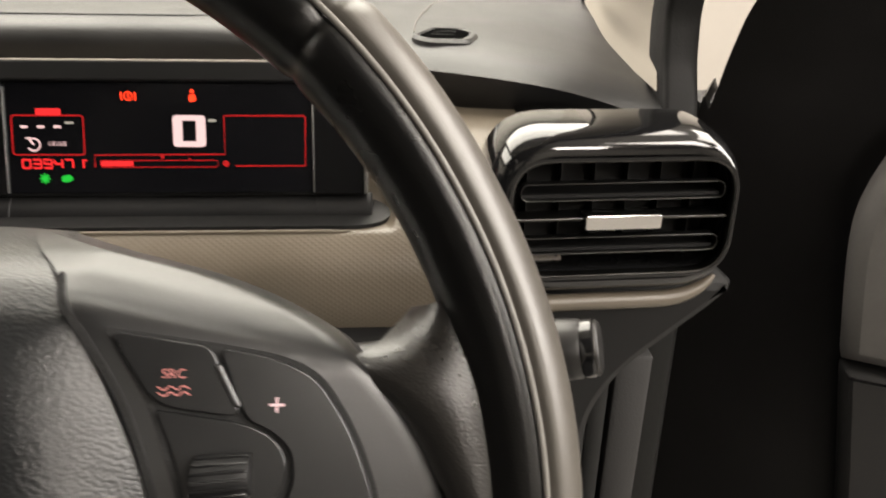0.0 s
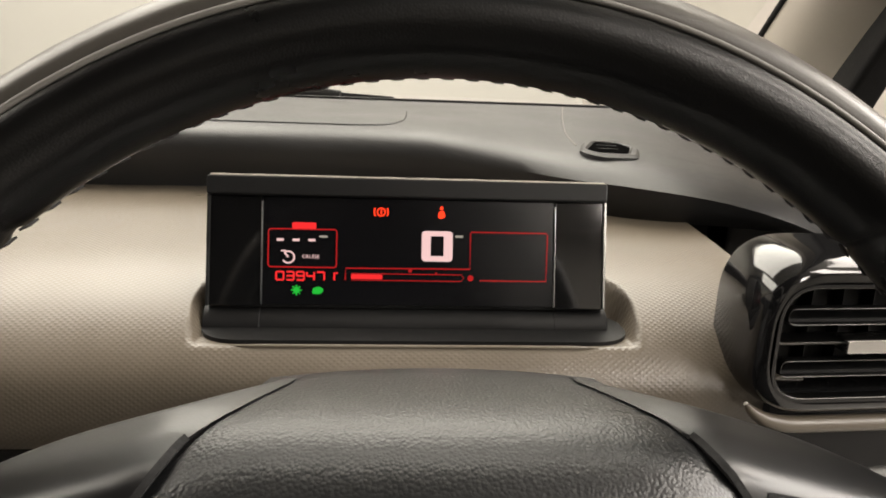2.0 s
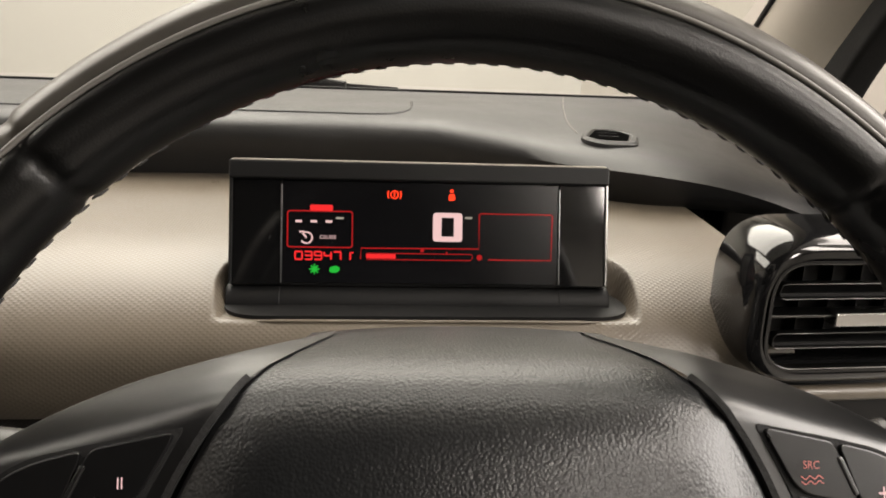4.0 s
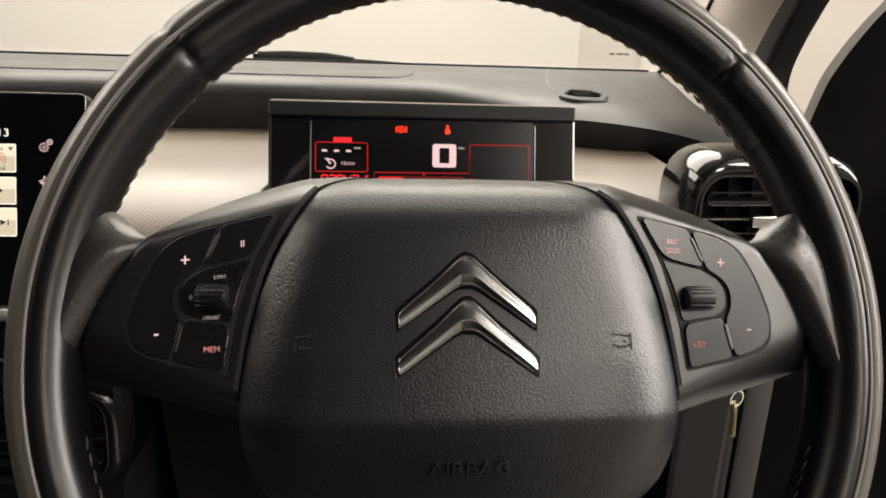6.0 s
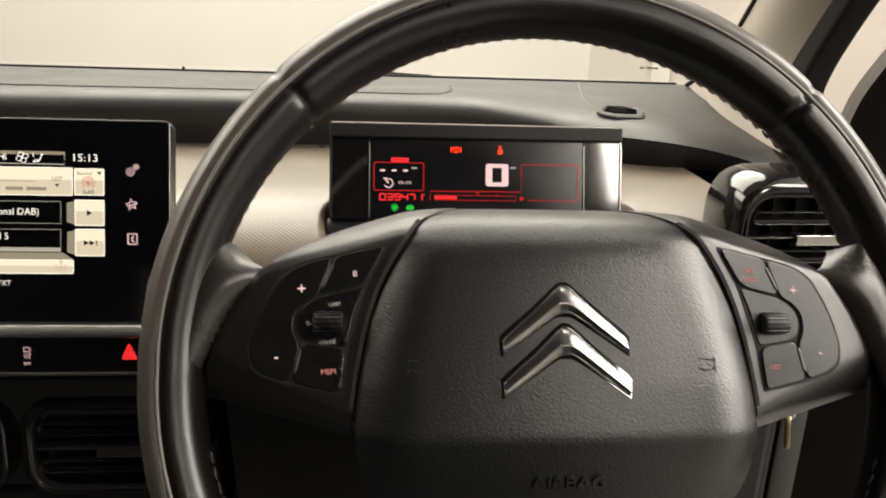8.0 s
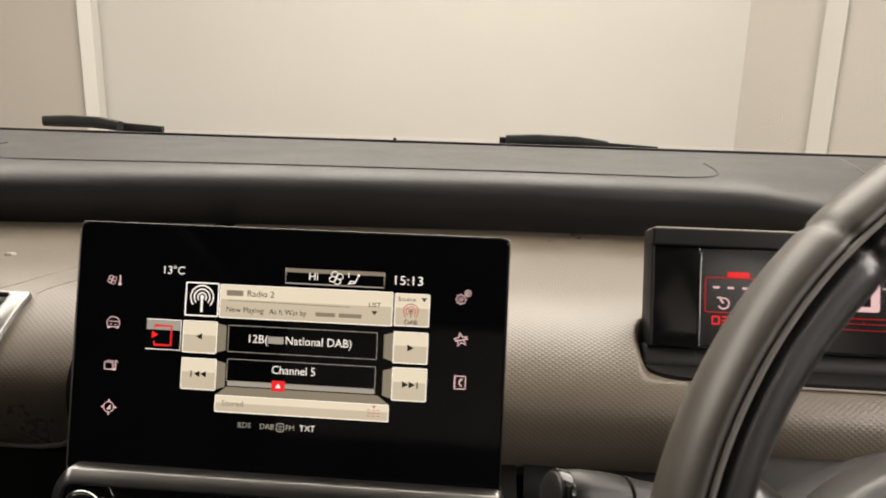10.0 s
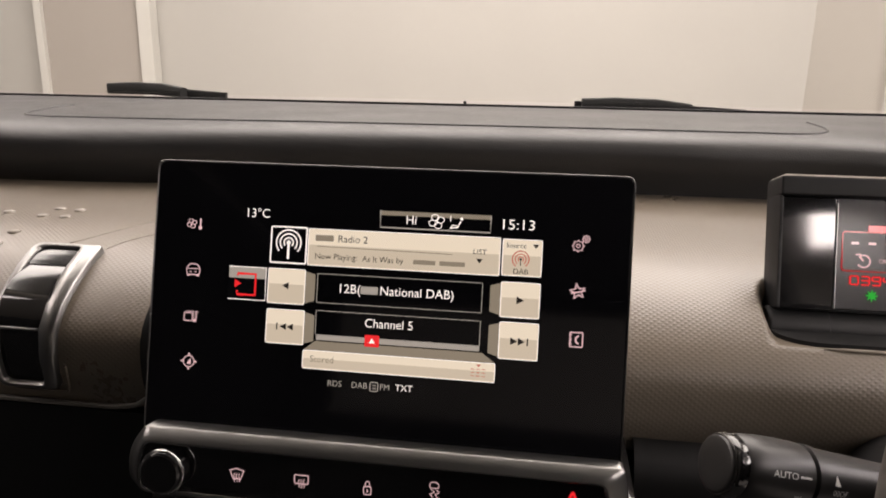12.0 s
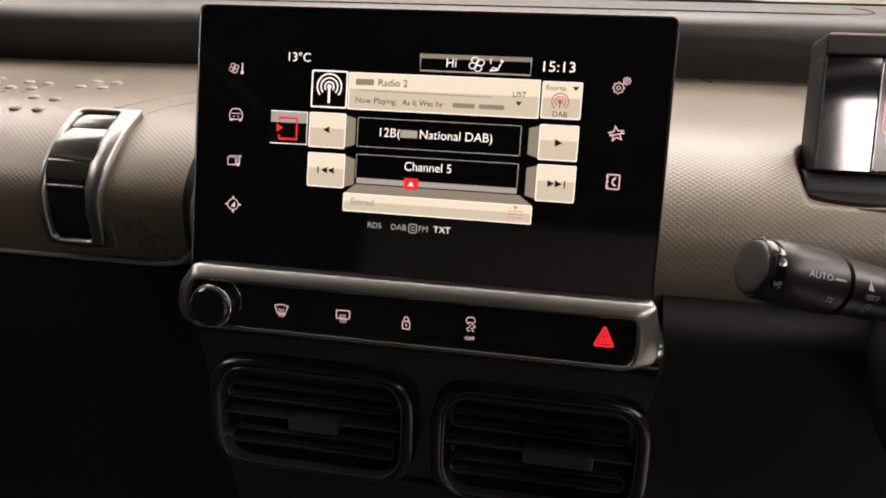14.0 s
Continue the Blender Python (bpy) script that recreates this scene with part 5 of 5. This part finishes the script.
for x0, x1, y0, y1, nm in ((-57.4, -38.2, 0.0, 17.4, "previous_key"), (-57.2, -37.6, -20.0, -3.0, "back_track_key"), (59.6, 78.2, 0.4, 17.2, "next_key"), (59.8, 78.4, -19.6, -2.0, "forward_track_key")):
    ui(nm, G_CREAM, rrect(x0, y0, x1, y1, 1.2), label="lit cream key")
    s = -1 if x0 < 0 else 1
    xi = x1 if x0 < 0 else x0
    ui("key_side", G_CREAMDK, [(xi, y0 + 0.6), (xi - s * 5.2, y0 + 2.2), (xi - s * 5.2, y1 - 2.0), (xi, y1 - 0.6)])
ui("arrow", G_INK, [(-46.6, 10.8), (-46.6, 7.2), (-50, 9.0)], ZS + 0.0002)
ui("arrow", G_INK, [(67.2, 10.6), (67.2, 6.8), (70.8, 8.7)], ZS + 0.0002)
for o in (0, 3.6):
    ui("arrow", G_INK, [(-46.8 + o, -9.8), (-46.8 + o, -13.2), (-50.0 + o, -11.5)], ZS + 0.0002)
    ui("arrow", G_INK, [(65.2 + o, -9.2), (65.2 + o, -12.8), (68.6 + o, -11.0)], ZS + 0.0002)
ui_line("stop_bar", G_INK, [(-51.6, -9.8), (-51.6, -13.2)], 0.7, ZS + 0.0002)
ui_line("stop_bar", G_INK, [(73.4, -9.2), (73.4, -12.8)], 0.7, ZS + 0.0002)
ui_line("name_box", G_GREY, rrect(-31.8, 1.6, 50.6, 16.0, 0.5), 0.35, closed=True)
ui_line("channel_box", G_GREY, rrect(-31.6, -14.4, 50.5, -2.4, 0.5), 0.35, closed=True)
ui_text("12B(", -15.4, 9.0, 4.4)
ui("name_bar", G_GREY, rrect(-9.6, 7.1, -0.8, 10.9, 0.6), ZS + 0.0002, "plain bar in place of a broadcaster's name")
ui_text("National DAB)", 18.6, 9.0, 4.4, squeeze=0.98)
ui_text("Channel 5", 5.6, -7.2, 4.4, squeeze=0.95)
ui("tuning_bar", G_GREY, rrect(-31, -17.0, 50.6, -14.6, 0.6), ZS + 0.0001)
ui("tuner_mark", G_RED, rrect(-6.2, -18.6, 1.2, -12.8, 0.6), ZS + 0.0002)
ui("tuner_arrow", G_WHITE, [(-4.1, -16.8), (-0.9, -16.8), (-2.5, -14.4)], ZS + 0.0003)
ui("shelf", G_CREAMDK, [(-37.2, -22.4), (58.6, -22.2), (52, -17.6), (-31.5, -17.6)], ZS)
ui("stored_bar", G_CREAM, rrect(-37.3, -31.4, 58.6, -22.4, 0.8), ZS + 0.0001)
ui_text("Stored", -33.6, -26.6, 3.2, G_CREAMDK, "LEFT", ZS + 0.0003)


def preset_icon(bm):
    for k in range(3):
        for j in range(3):
            mm_line(bm, [(47 + 2.6 * k, -25.6 - 1.6 * j), (48.8 + 2.6 * k, -25.6 - 1.6 * j)], 0.4, ZS + 0.0003)
    flat(bm, scaled([(49.6, -23.2), (51.8, -23.2), (50.7, -24.8)]), ZS + 0.0003)


lit("preset_icon", G_ORANGE, preset_icon, screen)
ui_text("RDS", -20.2, -38.0, 2.9, G_GREY)
ui_text("DAB", -7.6, -38.0, 2.9, G_GREY)
ui_text("FM", 5.2, -38.0, 2.9, G_GREY)
ui_line("swap_icon", G_GREY, rrect(-2.2, -40.2, 1.8, -35.8, 1.2), 0.5, ZS + 0.0002, True)
ui_line("swap_arrow", G_GREY, [(-1.2, -37.4), (0.8, -37.4)], 0.5, ZS + 0.0002)
ui_line("swap_arrow", G_GREY, [(-1.2, -38.8), (0.8, -38.8)], 0.5, ZS + 0.0002)
ui_text("TXT", 14.8, -37.8, 3.2)

# touch keys printed on the glass border
ZK = 0.0003


def key_icon(name, draw):
    return lit(name, G_PINK, draw, screen)


def climate_icon(bm):
    fan(bm, -99.8, 37.8, 2.6, ZK, 0.4)
    mm_line(bm, [(-95.2, 40.6), (-95.2, 36.4)], 0.8, ZK)
    flat(bm, scaled([(-95.2 + x * 1.0, 35.8 + y * 1.0) for x, y in circle(1, 10)]), ZK)


def car_icon(bm):
    mm_line(bm, rounded([(-101, 11.8), (-94.4, 11.8), (-94, 14.6), (-95.6, 17.2), (-99.8, 17.2), (-101.4, 14.6)], 1), 0.5, ZK, True)
    mm_line(bm, [(-100.6, 14.8), (-94.8, 14.8)], 0.4, ZK)
    for x in (-100.2, -95.2):
        mm_line(bm, [(x - 0.8, 11.4), (x + 0.8, 11.4)], 0.9, ZK)
    mm_line(bm, [(-99.4, 13.2), (-98.6, 13.2)], 0.6, ZK)
    mm_line(bm, [(-96.8, 13.2), (-96, 13.2)], 0.6, ZK)


def media_icon(bm):
    mm_line(bm, rrect(-101.2, -11.8, -96.8, -7.8, 0.5), 0.5, ZK, True)
    mm_line(bm, [(-100.2, -7.0), (-96.0, -7.0), (-96.0, -10.5)], 0.4, ZK)
    mm_line(bm, [(-94.8, -11.6), (-94.8, -6.6), (-93.6, -7.6)], 0.6, ZK)
    flat(bm, scaled([(-95.6 + x * 1.0, -11.6 + y * 0.8) for x, y in circle(1, 10)]), ZK)


def compass_icon(bm):
    mm_line(bm, [(-97.4 + x * 2.9, -32.5 + y * 2.9) for x, y in circle(1, 18)], 0.5, ZK, True)
    for k in range(4):
        t = k * math.pi / 2
        mm_line(bm, [(-97.4 + 3.1 * math.cos(t), -32.5 + 3.1 * math.sin(t)), (-97.4 + 4.3 * math.cos(t), -32.5 + 4.3 * math.sin(t))], 0.9, ZK)
    flat(bm, scaled([(-98.8, -33.8), (-96.4, -30.9), (-96.2, -33.9)]), ZK)


def gear(bm, cx, cy, r):
    pts = []
    for k in range(24):
        rr = r * (1.0 if k % 3 else 1.28)
        pts.append((cx + rr * math.cos(k * math.pi / 12), cy + rr * math.sin(k * math.pi / 12)))
    mm_line(bm, pts, 0.42, ZK, True)
    mm_line(bm, [(cx + x * r * 0.4, cy + y * r * 0.4) for x, y in circle(1, 10)], 0.4, ZK, True)


def gears_icon(bm):
    gear(bm, 95.0, 36.2, 2.2)
    gear(bm, 98.6, 39.6, 1.4)


def assist_icon(bm):
    pts = []
    for k in range(10):
        r = 3.6 if k % 2 == 0 else 1.6
        pts.append((95.8 + r * math.cos(k * math.pi / 5 + 0.5), 14.6 + r * math.sin(k * math.pi / 5 + 0.5)))
    mm_line(bm, pts, 0.6, ZK, True)
    mm_line(bm, [(92.6, 13.6), (99.6, 15.2)], 0.6, ZK)


def phone_icon(bm):
    mm_line(bm, rrect(93.4, -11.6, 99.2, -4.8, 0.4), 0.6, ZK, True)
    mm_line(bm, [(97.4, -6.2), (96.0, -7.4), (96.0, -9.0), (97.4, -10.2)], 0.9, ZK)
    for y in (-6, -8.2, -10.4):
        mm_line(bm, [(92.8, y), (94.2, y)], 0.5, ZK)


key_icon("climate_icon", climate_icon)
key_icon("car_icon", car_icon)
key_icon("media_icon", media_icon)
key_icon("navigation_icon", compass_icon)
key_icon("settings_icon", gears_icon)
key_icon("assistance_icon", assist_icon)
key_icon("phone_icon", phone_icon)

# ---- switch panel below the screen ----
SP = pose(0, -0.040, 0.8645, 80, 0, 0)
panel = thing("switch_panel", SP, "gloss black switch strip in a satin chrome frame", "switch panel")
outer = scaled(rounded([(-124, -11.4), (120, -11.4), (123, 0), (119, 20.5), (-115, 20.5), (-124, 8)], [12, 12, 14, 3, 3, 14], 8))
inner = scaled(rounded([(-115.5, -10.4), (110, -10.4), (112, 0), (111, 14.0), (-113, 14.0), (-115.5, 3)], [10, 8, 8, 5, 5, 10], 8))
bm = bmesh.new()
rings = [(outer, -0.02), (outer, -0.0030), (inset(outer, 0.0006), -0.0022), (inset(inner, -0.0012), 0.0030), (inset(inner, -0.0004), 0.0030), (inner, 0.0022), (inner, -0.02)]
vs = [[bm.verts.new((x, y, z)) for x, y in ring] for ring, z in rings]
for j in range(len(vs)):
    for i in range(len(outer)):
        bm.faces.new((vs[j - 1][i - 1], vs[j - 1][i], vs[j][i], vs[j][i - 1]))
part("frame", bm, M_SATIN, panel, "satin chrome frame", sharp=50)
bm = bmesh.new()
frame_slab(bm, inset(inner, -0.0001), inset(inner, 0.0007), -0.010, 0.0026, 0.0002)
part("inner_line", bm, M_BRIGHT, panel, "thin bright line inside the frame")
bm = bmesh.new()
slab(bm, inner, -0.012, -0.0005)
part("fascia", bm, M_BLACKGLOSS, panel, "gloss black fascia")
bm = bmesh.new()
lathe(bm, [(-0.002, 0.0112), (0.004, 0.0108), (0.0075, 0.0100), (0.0082, 0.0090)], 40, Matrix.Translation((-0.1015, 0.0006, 0)) @ Matrix.Rotation(radians(-90), 4, "Y"))
kn = part("volume_knob", bm, M_BLACKGLOSS, panel, "black round volume knob")
bm = bmesh.new()
sweep(bm, [(-0.1015 + 0.0107 * math.cos(t), 0.0006 + 0.0107 * math.sin(t), 0.0055) for t in np.linspace(0, 2 * math.pi, 40, endpoint=False)], circle(0.0007, 8), closed=True)
part("ring", bm, M_BRIGHT, kn, "chrome ring")
ZP = 0.0002


def demist(bm, rear=False, cx=-65.4, cy=0.6):
    if rear:
        mm_line(bm, rrect(cx - 4.4, cy - 1.6, cx + 4.4, cy + 3.8, 0.6), 0.55, ZP, True)
    else:
        mm_line(bm, [(cx - 4.6, cy + 3.0), (cx, cy + 4.2), (cx + 4.6, cy + 3.0), (cx + 2.4, cy - 2.6), (cx, cy - 2.2), (cx - 2.4, cy - 2.6)], 0.55, ZP, True)
    for k in (-1.6, 0, 1.6):
        mm_line(bm, [(cx + k, cy - 4.4), (cx + k + 0.5, cy - 2.6), (cx + k - 0.4, cy - 0.8), (cx + k + 0.2, cy + 1.2)], 0.45, ZP)


def lock_icon(bm):
    mm_line(bm, rrect(-2.2, -3.6, 2.4, 1.4, 0.7), 0.55, ZP, True)
    mm_line(bm, [(-1.2 + 0.0, 1.4), (-1.2, 3.6), (-0.4, 4.6), (0.6, 4.6), (1.4, 3.6), (1.4, 1.4)], 0.5, ZP)
    mm_line(bm, [(0.1, -0.2), (0.1, -2.2)], 0.6, ZP)


def skid_icon(bm):
    mm_line(bm, rounded([(29.6, 4.2), (34.8, 4.2), (35.0, 6.2), (33.8, 7.8), (30.6, 7.8), (29.4, 6.2)], 0.8), 0.5, ZP, True)
    for s in (0, 3.0):
        mm_line(bm, [(30.4 + s, 3.4), (32.4 + s, 1.8), (29.8 + s, 0.2), (31.6 + s, -1.6)], 0.6, ZP)


def hazard_icon(bm):
    mm_line(bm, rounded([(91.4, -1.8), (101.4, -1.8), (96.2, 9.0)], 1.0), 1.3, ZP, True)
    mm_line(bm, [(93.8, -0.1), (99.0, -0.1), (96.3, 5.4)], 1.3, ZP + 0.0001, True)
    flat(bm, scaled([(95.0, 0.8), (97.8, 0.8), (96.3, 3.4)]), ZP)


def smaller(draw, cx, cy, s):
    """Draws an icon and shrinks it about its middle."""
    def run(bm):
        draw(bm)
        for v in bm.verts:
            v.co.x, v.co.y = cx * MM + (v.co.x - cx * MM) * s, cy * MM + (v.co.y - cy * MM) * s
    return run


for nm, d, cx, cy in (("demist_icon", demist, -65.4, 0), ("rear_demist_icon", lambda bm: demist(bm, True, -32.6, 0.8), -32.6, 0), ("lock_icon", lock_icon, 0, 0.5), ("skid_icon", skid_icon, 32.2, 2.0)):
    lit(nm, G_PINK, smaller(d, cx, cy, 0.78), panel)
letters("lettering", "OFF", 1.9 * MM, Matrix.Translation((0.0322, -0.0044, ZP)), G_PINK, panel)
lit("hazard_icon", G_RED, smaller(hazard_icon, 96.3, 3, 0.88), panel, "lit red hazard triangle")

# ---- centre console and its vents ----
console = thing("centre_console", Matrix(), "gloss black centre console below the switches", "console")


def narrowing(x, y, z):
    return Vector((x * (1 - 0.22 * max(0, (0.84 - z)) / 0.34), y, z))


bm = bmesh.new()
prof = rounded([(0.10, 0.852), (-0.018, 0.848), (-0.010, 0.745), (0.10, 0.745)], [0, 0.014, 0.008, 0], 6)
extrude_profile(bm, prof, [-0.130, -0.127, -0.06, 0, 0.06, 0.127, 0.130], lambda x, y, z: narrowing(x, y + (0.006 if abs(x) > 0.128 else 0), z))
part("vent_fascia", bm, M_BLACKGLOSS, console, "gloss black fascia round the vents")
bm = bmesh.new()
prof = rounded([(0.10, 0.742), (-0.008, 0.742), (0.004, 0.66), (0.04, 0.50), (0.10, 0.50)], [0, 0.006, 0.03, 0.03, 0], 6)
extrude_profile(bm, prof, [-0.130, -0.06, 0, 0.06, 0.130], narrowing)
part("lower_panel", bm, M_DARK, console, "black lower panel")


def air_vent(m, w, h, tabs, label, group, slats=3, edge=M_EDGE, ring=(0.007, 0.005)):
    """Framed vent, w by h, in its local x-y plane with outlined slats and a thumb tab."""
    v = thing("air_vent", m, label, "air vent", group)
    r = min(w, h) * 0.32
    bm = bmesh.new()
    frame_slab(bm, rrect(-w / 2 - ring[0], -h / 2 - ring[1], w / 2 + ring[0], h / 2 + ring[1], r + ring[1], 8), rrect(-w / 2, -h / 2, w / 2, h / 2, r, 8), -0.03, 0.004, 0.002)
    part("surround", bm, M_VENT, v, "gloss black surround", sharp=60)
    bm = bmesh.new()
    frame_slab(bm, rrect(-w / 2 - 0.0004, -h / 2 - 0.0004, w / 2 + 0.0004, h / 2 + 0.0004, r, 8), rrect(-w / 2 + 0.0005, -h / 2 + 0.0005, w / 2 - 0.0005, h / 2 - 0.0005, r, 8), -0.004, 0.0036, 0.0003)
    part("inner_edge", bm, edge, v)
    bm = bmesh.new()
    slab(bm, rrect(-w / 2, -h / 2, w / 2, h / 2, r, 8), -0.035, -0.030)
    part("duct", bm, M_RUBBER, v, "black duct")
    rows = [h * f for f in (0.235, 0.0, -0.235)][:slats]
    for k, y in enumerate(rows):
        sw = w * 0.92 if k != 1 else w * 0.97
        bm = bmesh.new()
        if k != 1:
            hh = h * 0.075
            frame_slab(bm, rrect(-sw / 2, y - hh, sw / 2, y + hh, hh, 6), rrect(-sw / 2 + 0.0005, y - hh + 0.0005, sw / 2 - 0.0005, y + hh - 0.0005, hh * 0.9, 6), -0.005, 0.0012, 0.0002)
            sl = part("slat", bm, edge, v, "slat with a bright edge")
            bm = bmesh.new()
            slab(bm, rrect(-sw / 2 + 0.001, y - hh + 0.001, sw / 2 - 0.001, y - hh + 0.003, 0.0004), -0.02, -0.002)
            part("blade", bm, M_DARK, sl)
        else:
            slab(bm, rrect(-sw / 2, y - 0.0007, sw / 2, y + 0.0007, 0.0004), -0.014, 0.0010, 0.0003)
            sl = part("slat", bm, edge, v)
            bm = bmesh.new()
            slab(bm, rrect(tabs[0], y - 0.0055, tabs[1], y + 0.0028, 0.0016), -0.006, 0.0045, 0.0007)
            part("thumb_tab", bm, M_BRIGHT if edge is M_EDGE else M_SLAT, sl, "metal thumb tab")
    for k in range(6):
        x = -w / 2 + w * (k + 0.7) / 6.4
        bm = bmesh.new()
        box(bm, x - 0.0006, -h / 2 + 0.003, -0.030, x + 0.0006, h / 2 - 0.003, -0.020)
        part("upright_blade", bm, M_DARK, v)
    return v


air_vent(pose(-0.0605, -0.021, 0.787, 85, 0, 0), 0.108, 0.060, (-0.012, 0.018), "black centre air vent with thin slats", "centre vents", edge=M_SLAT)
air_vent(pose(0.0690, -0.021, 0.785, 85, 0, 0), 0.104, 0.060, (-0.008, 0.030), "black centre air vent with thin slats", "centre vents", edge=M_SLAT)

# driver's vent: gloss barrel let into the end of the dashboard
vent = air_vent(pose(0.602, 0.038, 0.928, 88, 0, 3), 0.126, 0.066, (-0.022, 0.022), "round-ended driver's air vent with bright-edged slats", "side vents", ring=(0.0022, 0.0022))
bm = bmesh.new()
rings = [(0.0, 0.0, 0.0035), (0.003, 0.004, 0.0035), (0.008, 0.010, 0.000), (0.013, 0.014, -0.012), (0.017, 0.016, -0.030), (0.018, 0.016, -0.05)]
vs = []
for ox, oz, dn in rings:
    vs.append([bm.verts.new((x - dn * 0.15, y, dn)) for x, y in rrect(-0.0662 - ox * 0.75, -0.0362 - oz * 0.62, 0.0652 + ox * 0.12, 0.0362 + oz * 0.95, 0.030 + ox * 0.4, 10)])
for a, c in zip(vs, vs[1:]):
    for i in range(len(a)):
        bm.faces.new((a[i - 1], a[i], c[i], c[i - 1]))
bm.faces.new(vs[-1])
part("barrel", bm, M_BLACKGLOSS, vent, "gloss black barrel", sharp=60)
bm = bmesh.new()
lip = [(x, y) for x, y in rrect(-0.079, -0.053, 0.070, 0.060, 0.042, 12)]
lo = [(x, y, -0.005) for x, y in lip if y < -0.036]
lo.sort(key=lambda p: math.atan2(p[1] - 0.0, p[0]))
sweep(bm, [Vector(p) for p in lo], circle(0.0052, 12), up=Vector((0, 0, 1)), size=[max(0.15, math.sin(math.pi * (k + 0.3) / (len(lo) - 0.4)) ** 0.5) for k in range(len(lo))])
part("lower_lip", bm, M_BEIGE, vent, "beige lip under the vent")

# ---- driver's door opening ----
bm = bmesh.new()
path = smooth_curve([(0.722, 0.235, 0.40), (0.722, 0.245, 0.80), (0.722, 0.268, 0.92), (0.722, 0.290, 0.985), (0.720, 0.285, 1.040), (0.712, 0.218, 1.118), (0.69, 0.09, 1.215), (0.655, -0.06, 1.31), (0.63, -0.25, 1.40)], 8)
sweep(bm, path, rounded([(-0.020, -0.020), (0.020, -0.020), (0.020, 0.004), (0.0, 0.016), (-0.020, 0.010)], 0.006, 3), up=Vector((1, 0, 0)))
solid("door_seal", bm, M_RUBBER, "black rubber seal round the door opening", "seal", "structure", sharp=60)
bm = bmesh.new()
box(bm, 0.745, 0.27, 0.30, 0.785, 0.34, 0.945, 0.008)
solid("hinge_pillar", bm, M_DOORGREY, "grey painted door hinge pillar", "pillar", "structure")

bm = bmesh.new()
box(bm, 0.645, 0.315, 0.25, 0.80, 0.36, 0.940, 0.006)
solid("door_jamb", bm, M_DOOR, "black door jamb below the mirror", "jamb", "structure")

door = thing("driver_door", pose(0.79, 0.28, 0.0, 0, 0, -28), "black driver's door standing open", "car door")
bm = bmesh.new()
out = smooth_curve([(-0.040, 0.35), (-0.040, 0.90), (-0.030, 0.945), (-0.021, 0.991), (-0.008, 1.033), (0.028, 1.095), (0.09, 1.165), (0.25, 1.27), (0.6, 1.36)], 6)
out = [(p[0], p[1]) for p in out] + [(0.95, 1.36), (0.95, 0.35)]
rings = [[bm.verts.new((x, dy, z)) for x, z in out] for dy in (0.06, 0.0, -0.045)]
for a, c in zip(rings, rings[1:]):
    for i in range(len(a)):
        bm.faces.new((a[i - 1], a[i], c[i], c[i - 1]))
bm.faces.new(rings[0])
bm.faces.new(list(reversed(rings[-1])))
part("door_panel", bm, M_DOOR, door, "black moulded door panel")
edge = smooth_curve([(0.118, 0.955, 0), (0.098, 0.90, 0), (0.094, 0.85, 0), (0.108, 0.75, 0)], 5)
bm = bmesh.new()
slab(bm, [(p.x, p.y) for p in edge] + [(0.80, 0.745), (0.80, 0.955)], 0.046, 0.078, 0.012)
bm.transform(Matrix.Rotation(radians(90), 4, "X"))
part("door_insert", bm, M_DOORTRIM, door, "grey door trim insert", sharp=60)
bm = bmesh.new()
slab(bm, rounded([(0.109, 0.742), (0.132, 0.62), (0.165, 0.40), (0.80, 0.40), (0.80, 0.742)], 0.01), 0.046, 0.070, 0.010)
bm.transform(Matrix.Rotation(radians(90), 4, "X"))
part("door_pocket", bm, M_DOORGREY, door, "dark lower door pocket", sharp=60)
bm = bmesh.new()
sweep(bm, [(0.10, -0.048, 1.02), (0.12, -0.06, 1.04), (0.16, -0.06, 1.05), (0.19, -0.05, 1.045)], circle(0.006, 8))
part("mirror_control", bm, M_BLACKGLOSS, door)
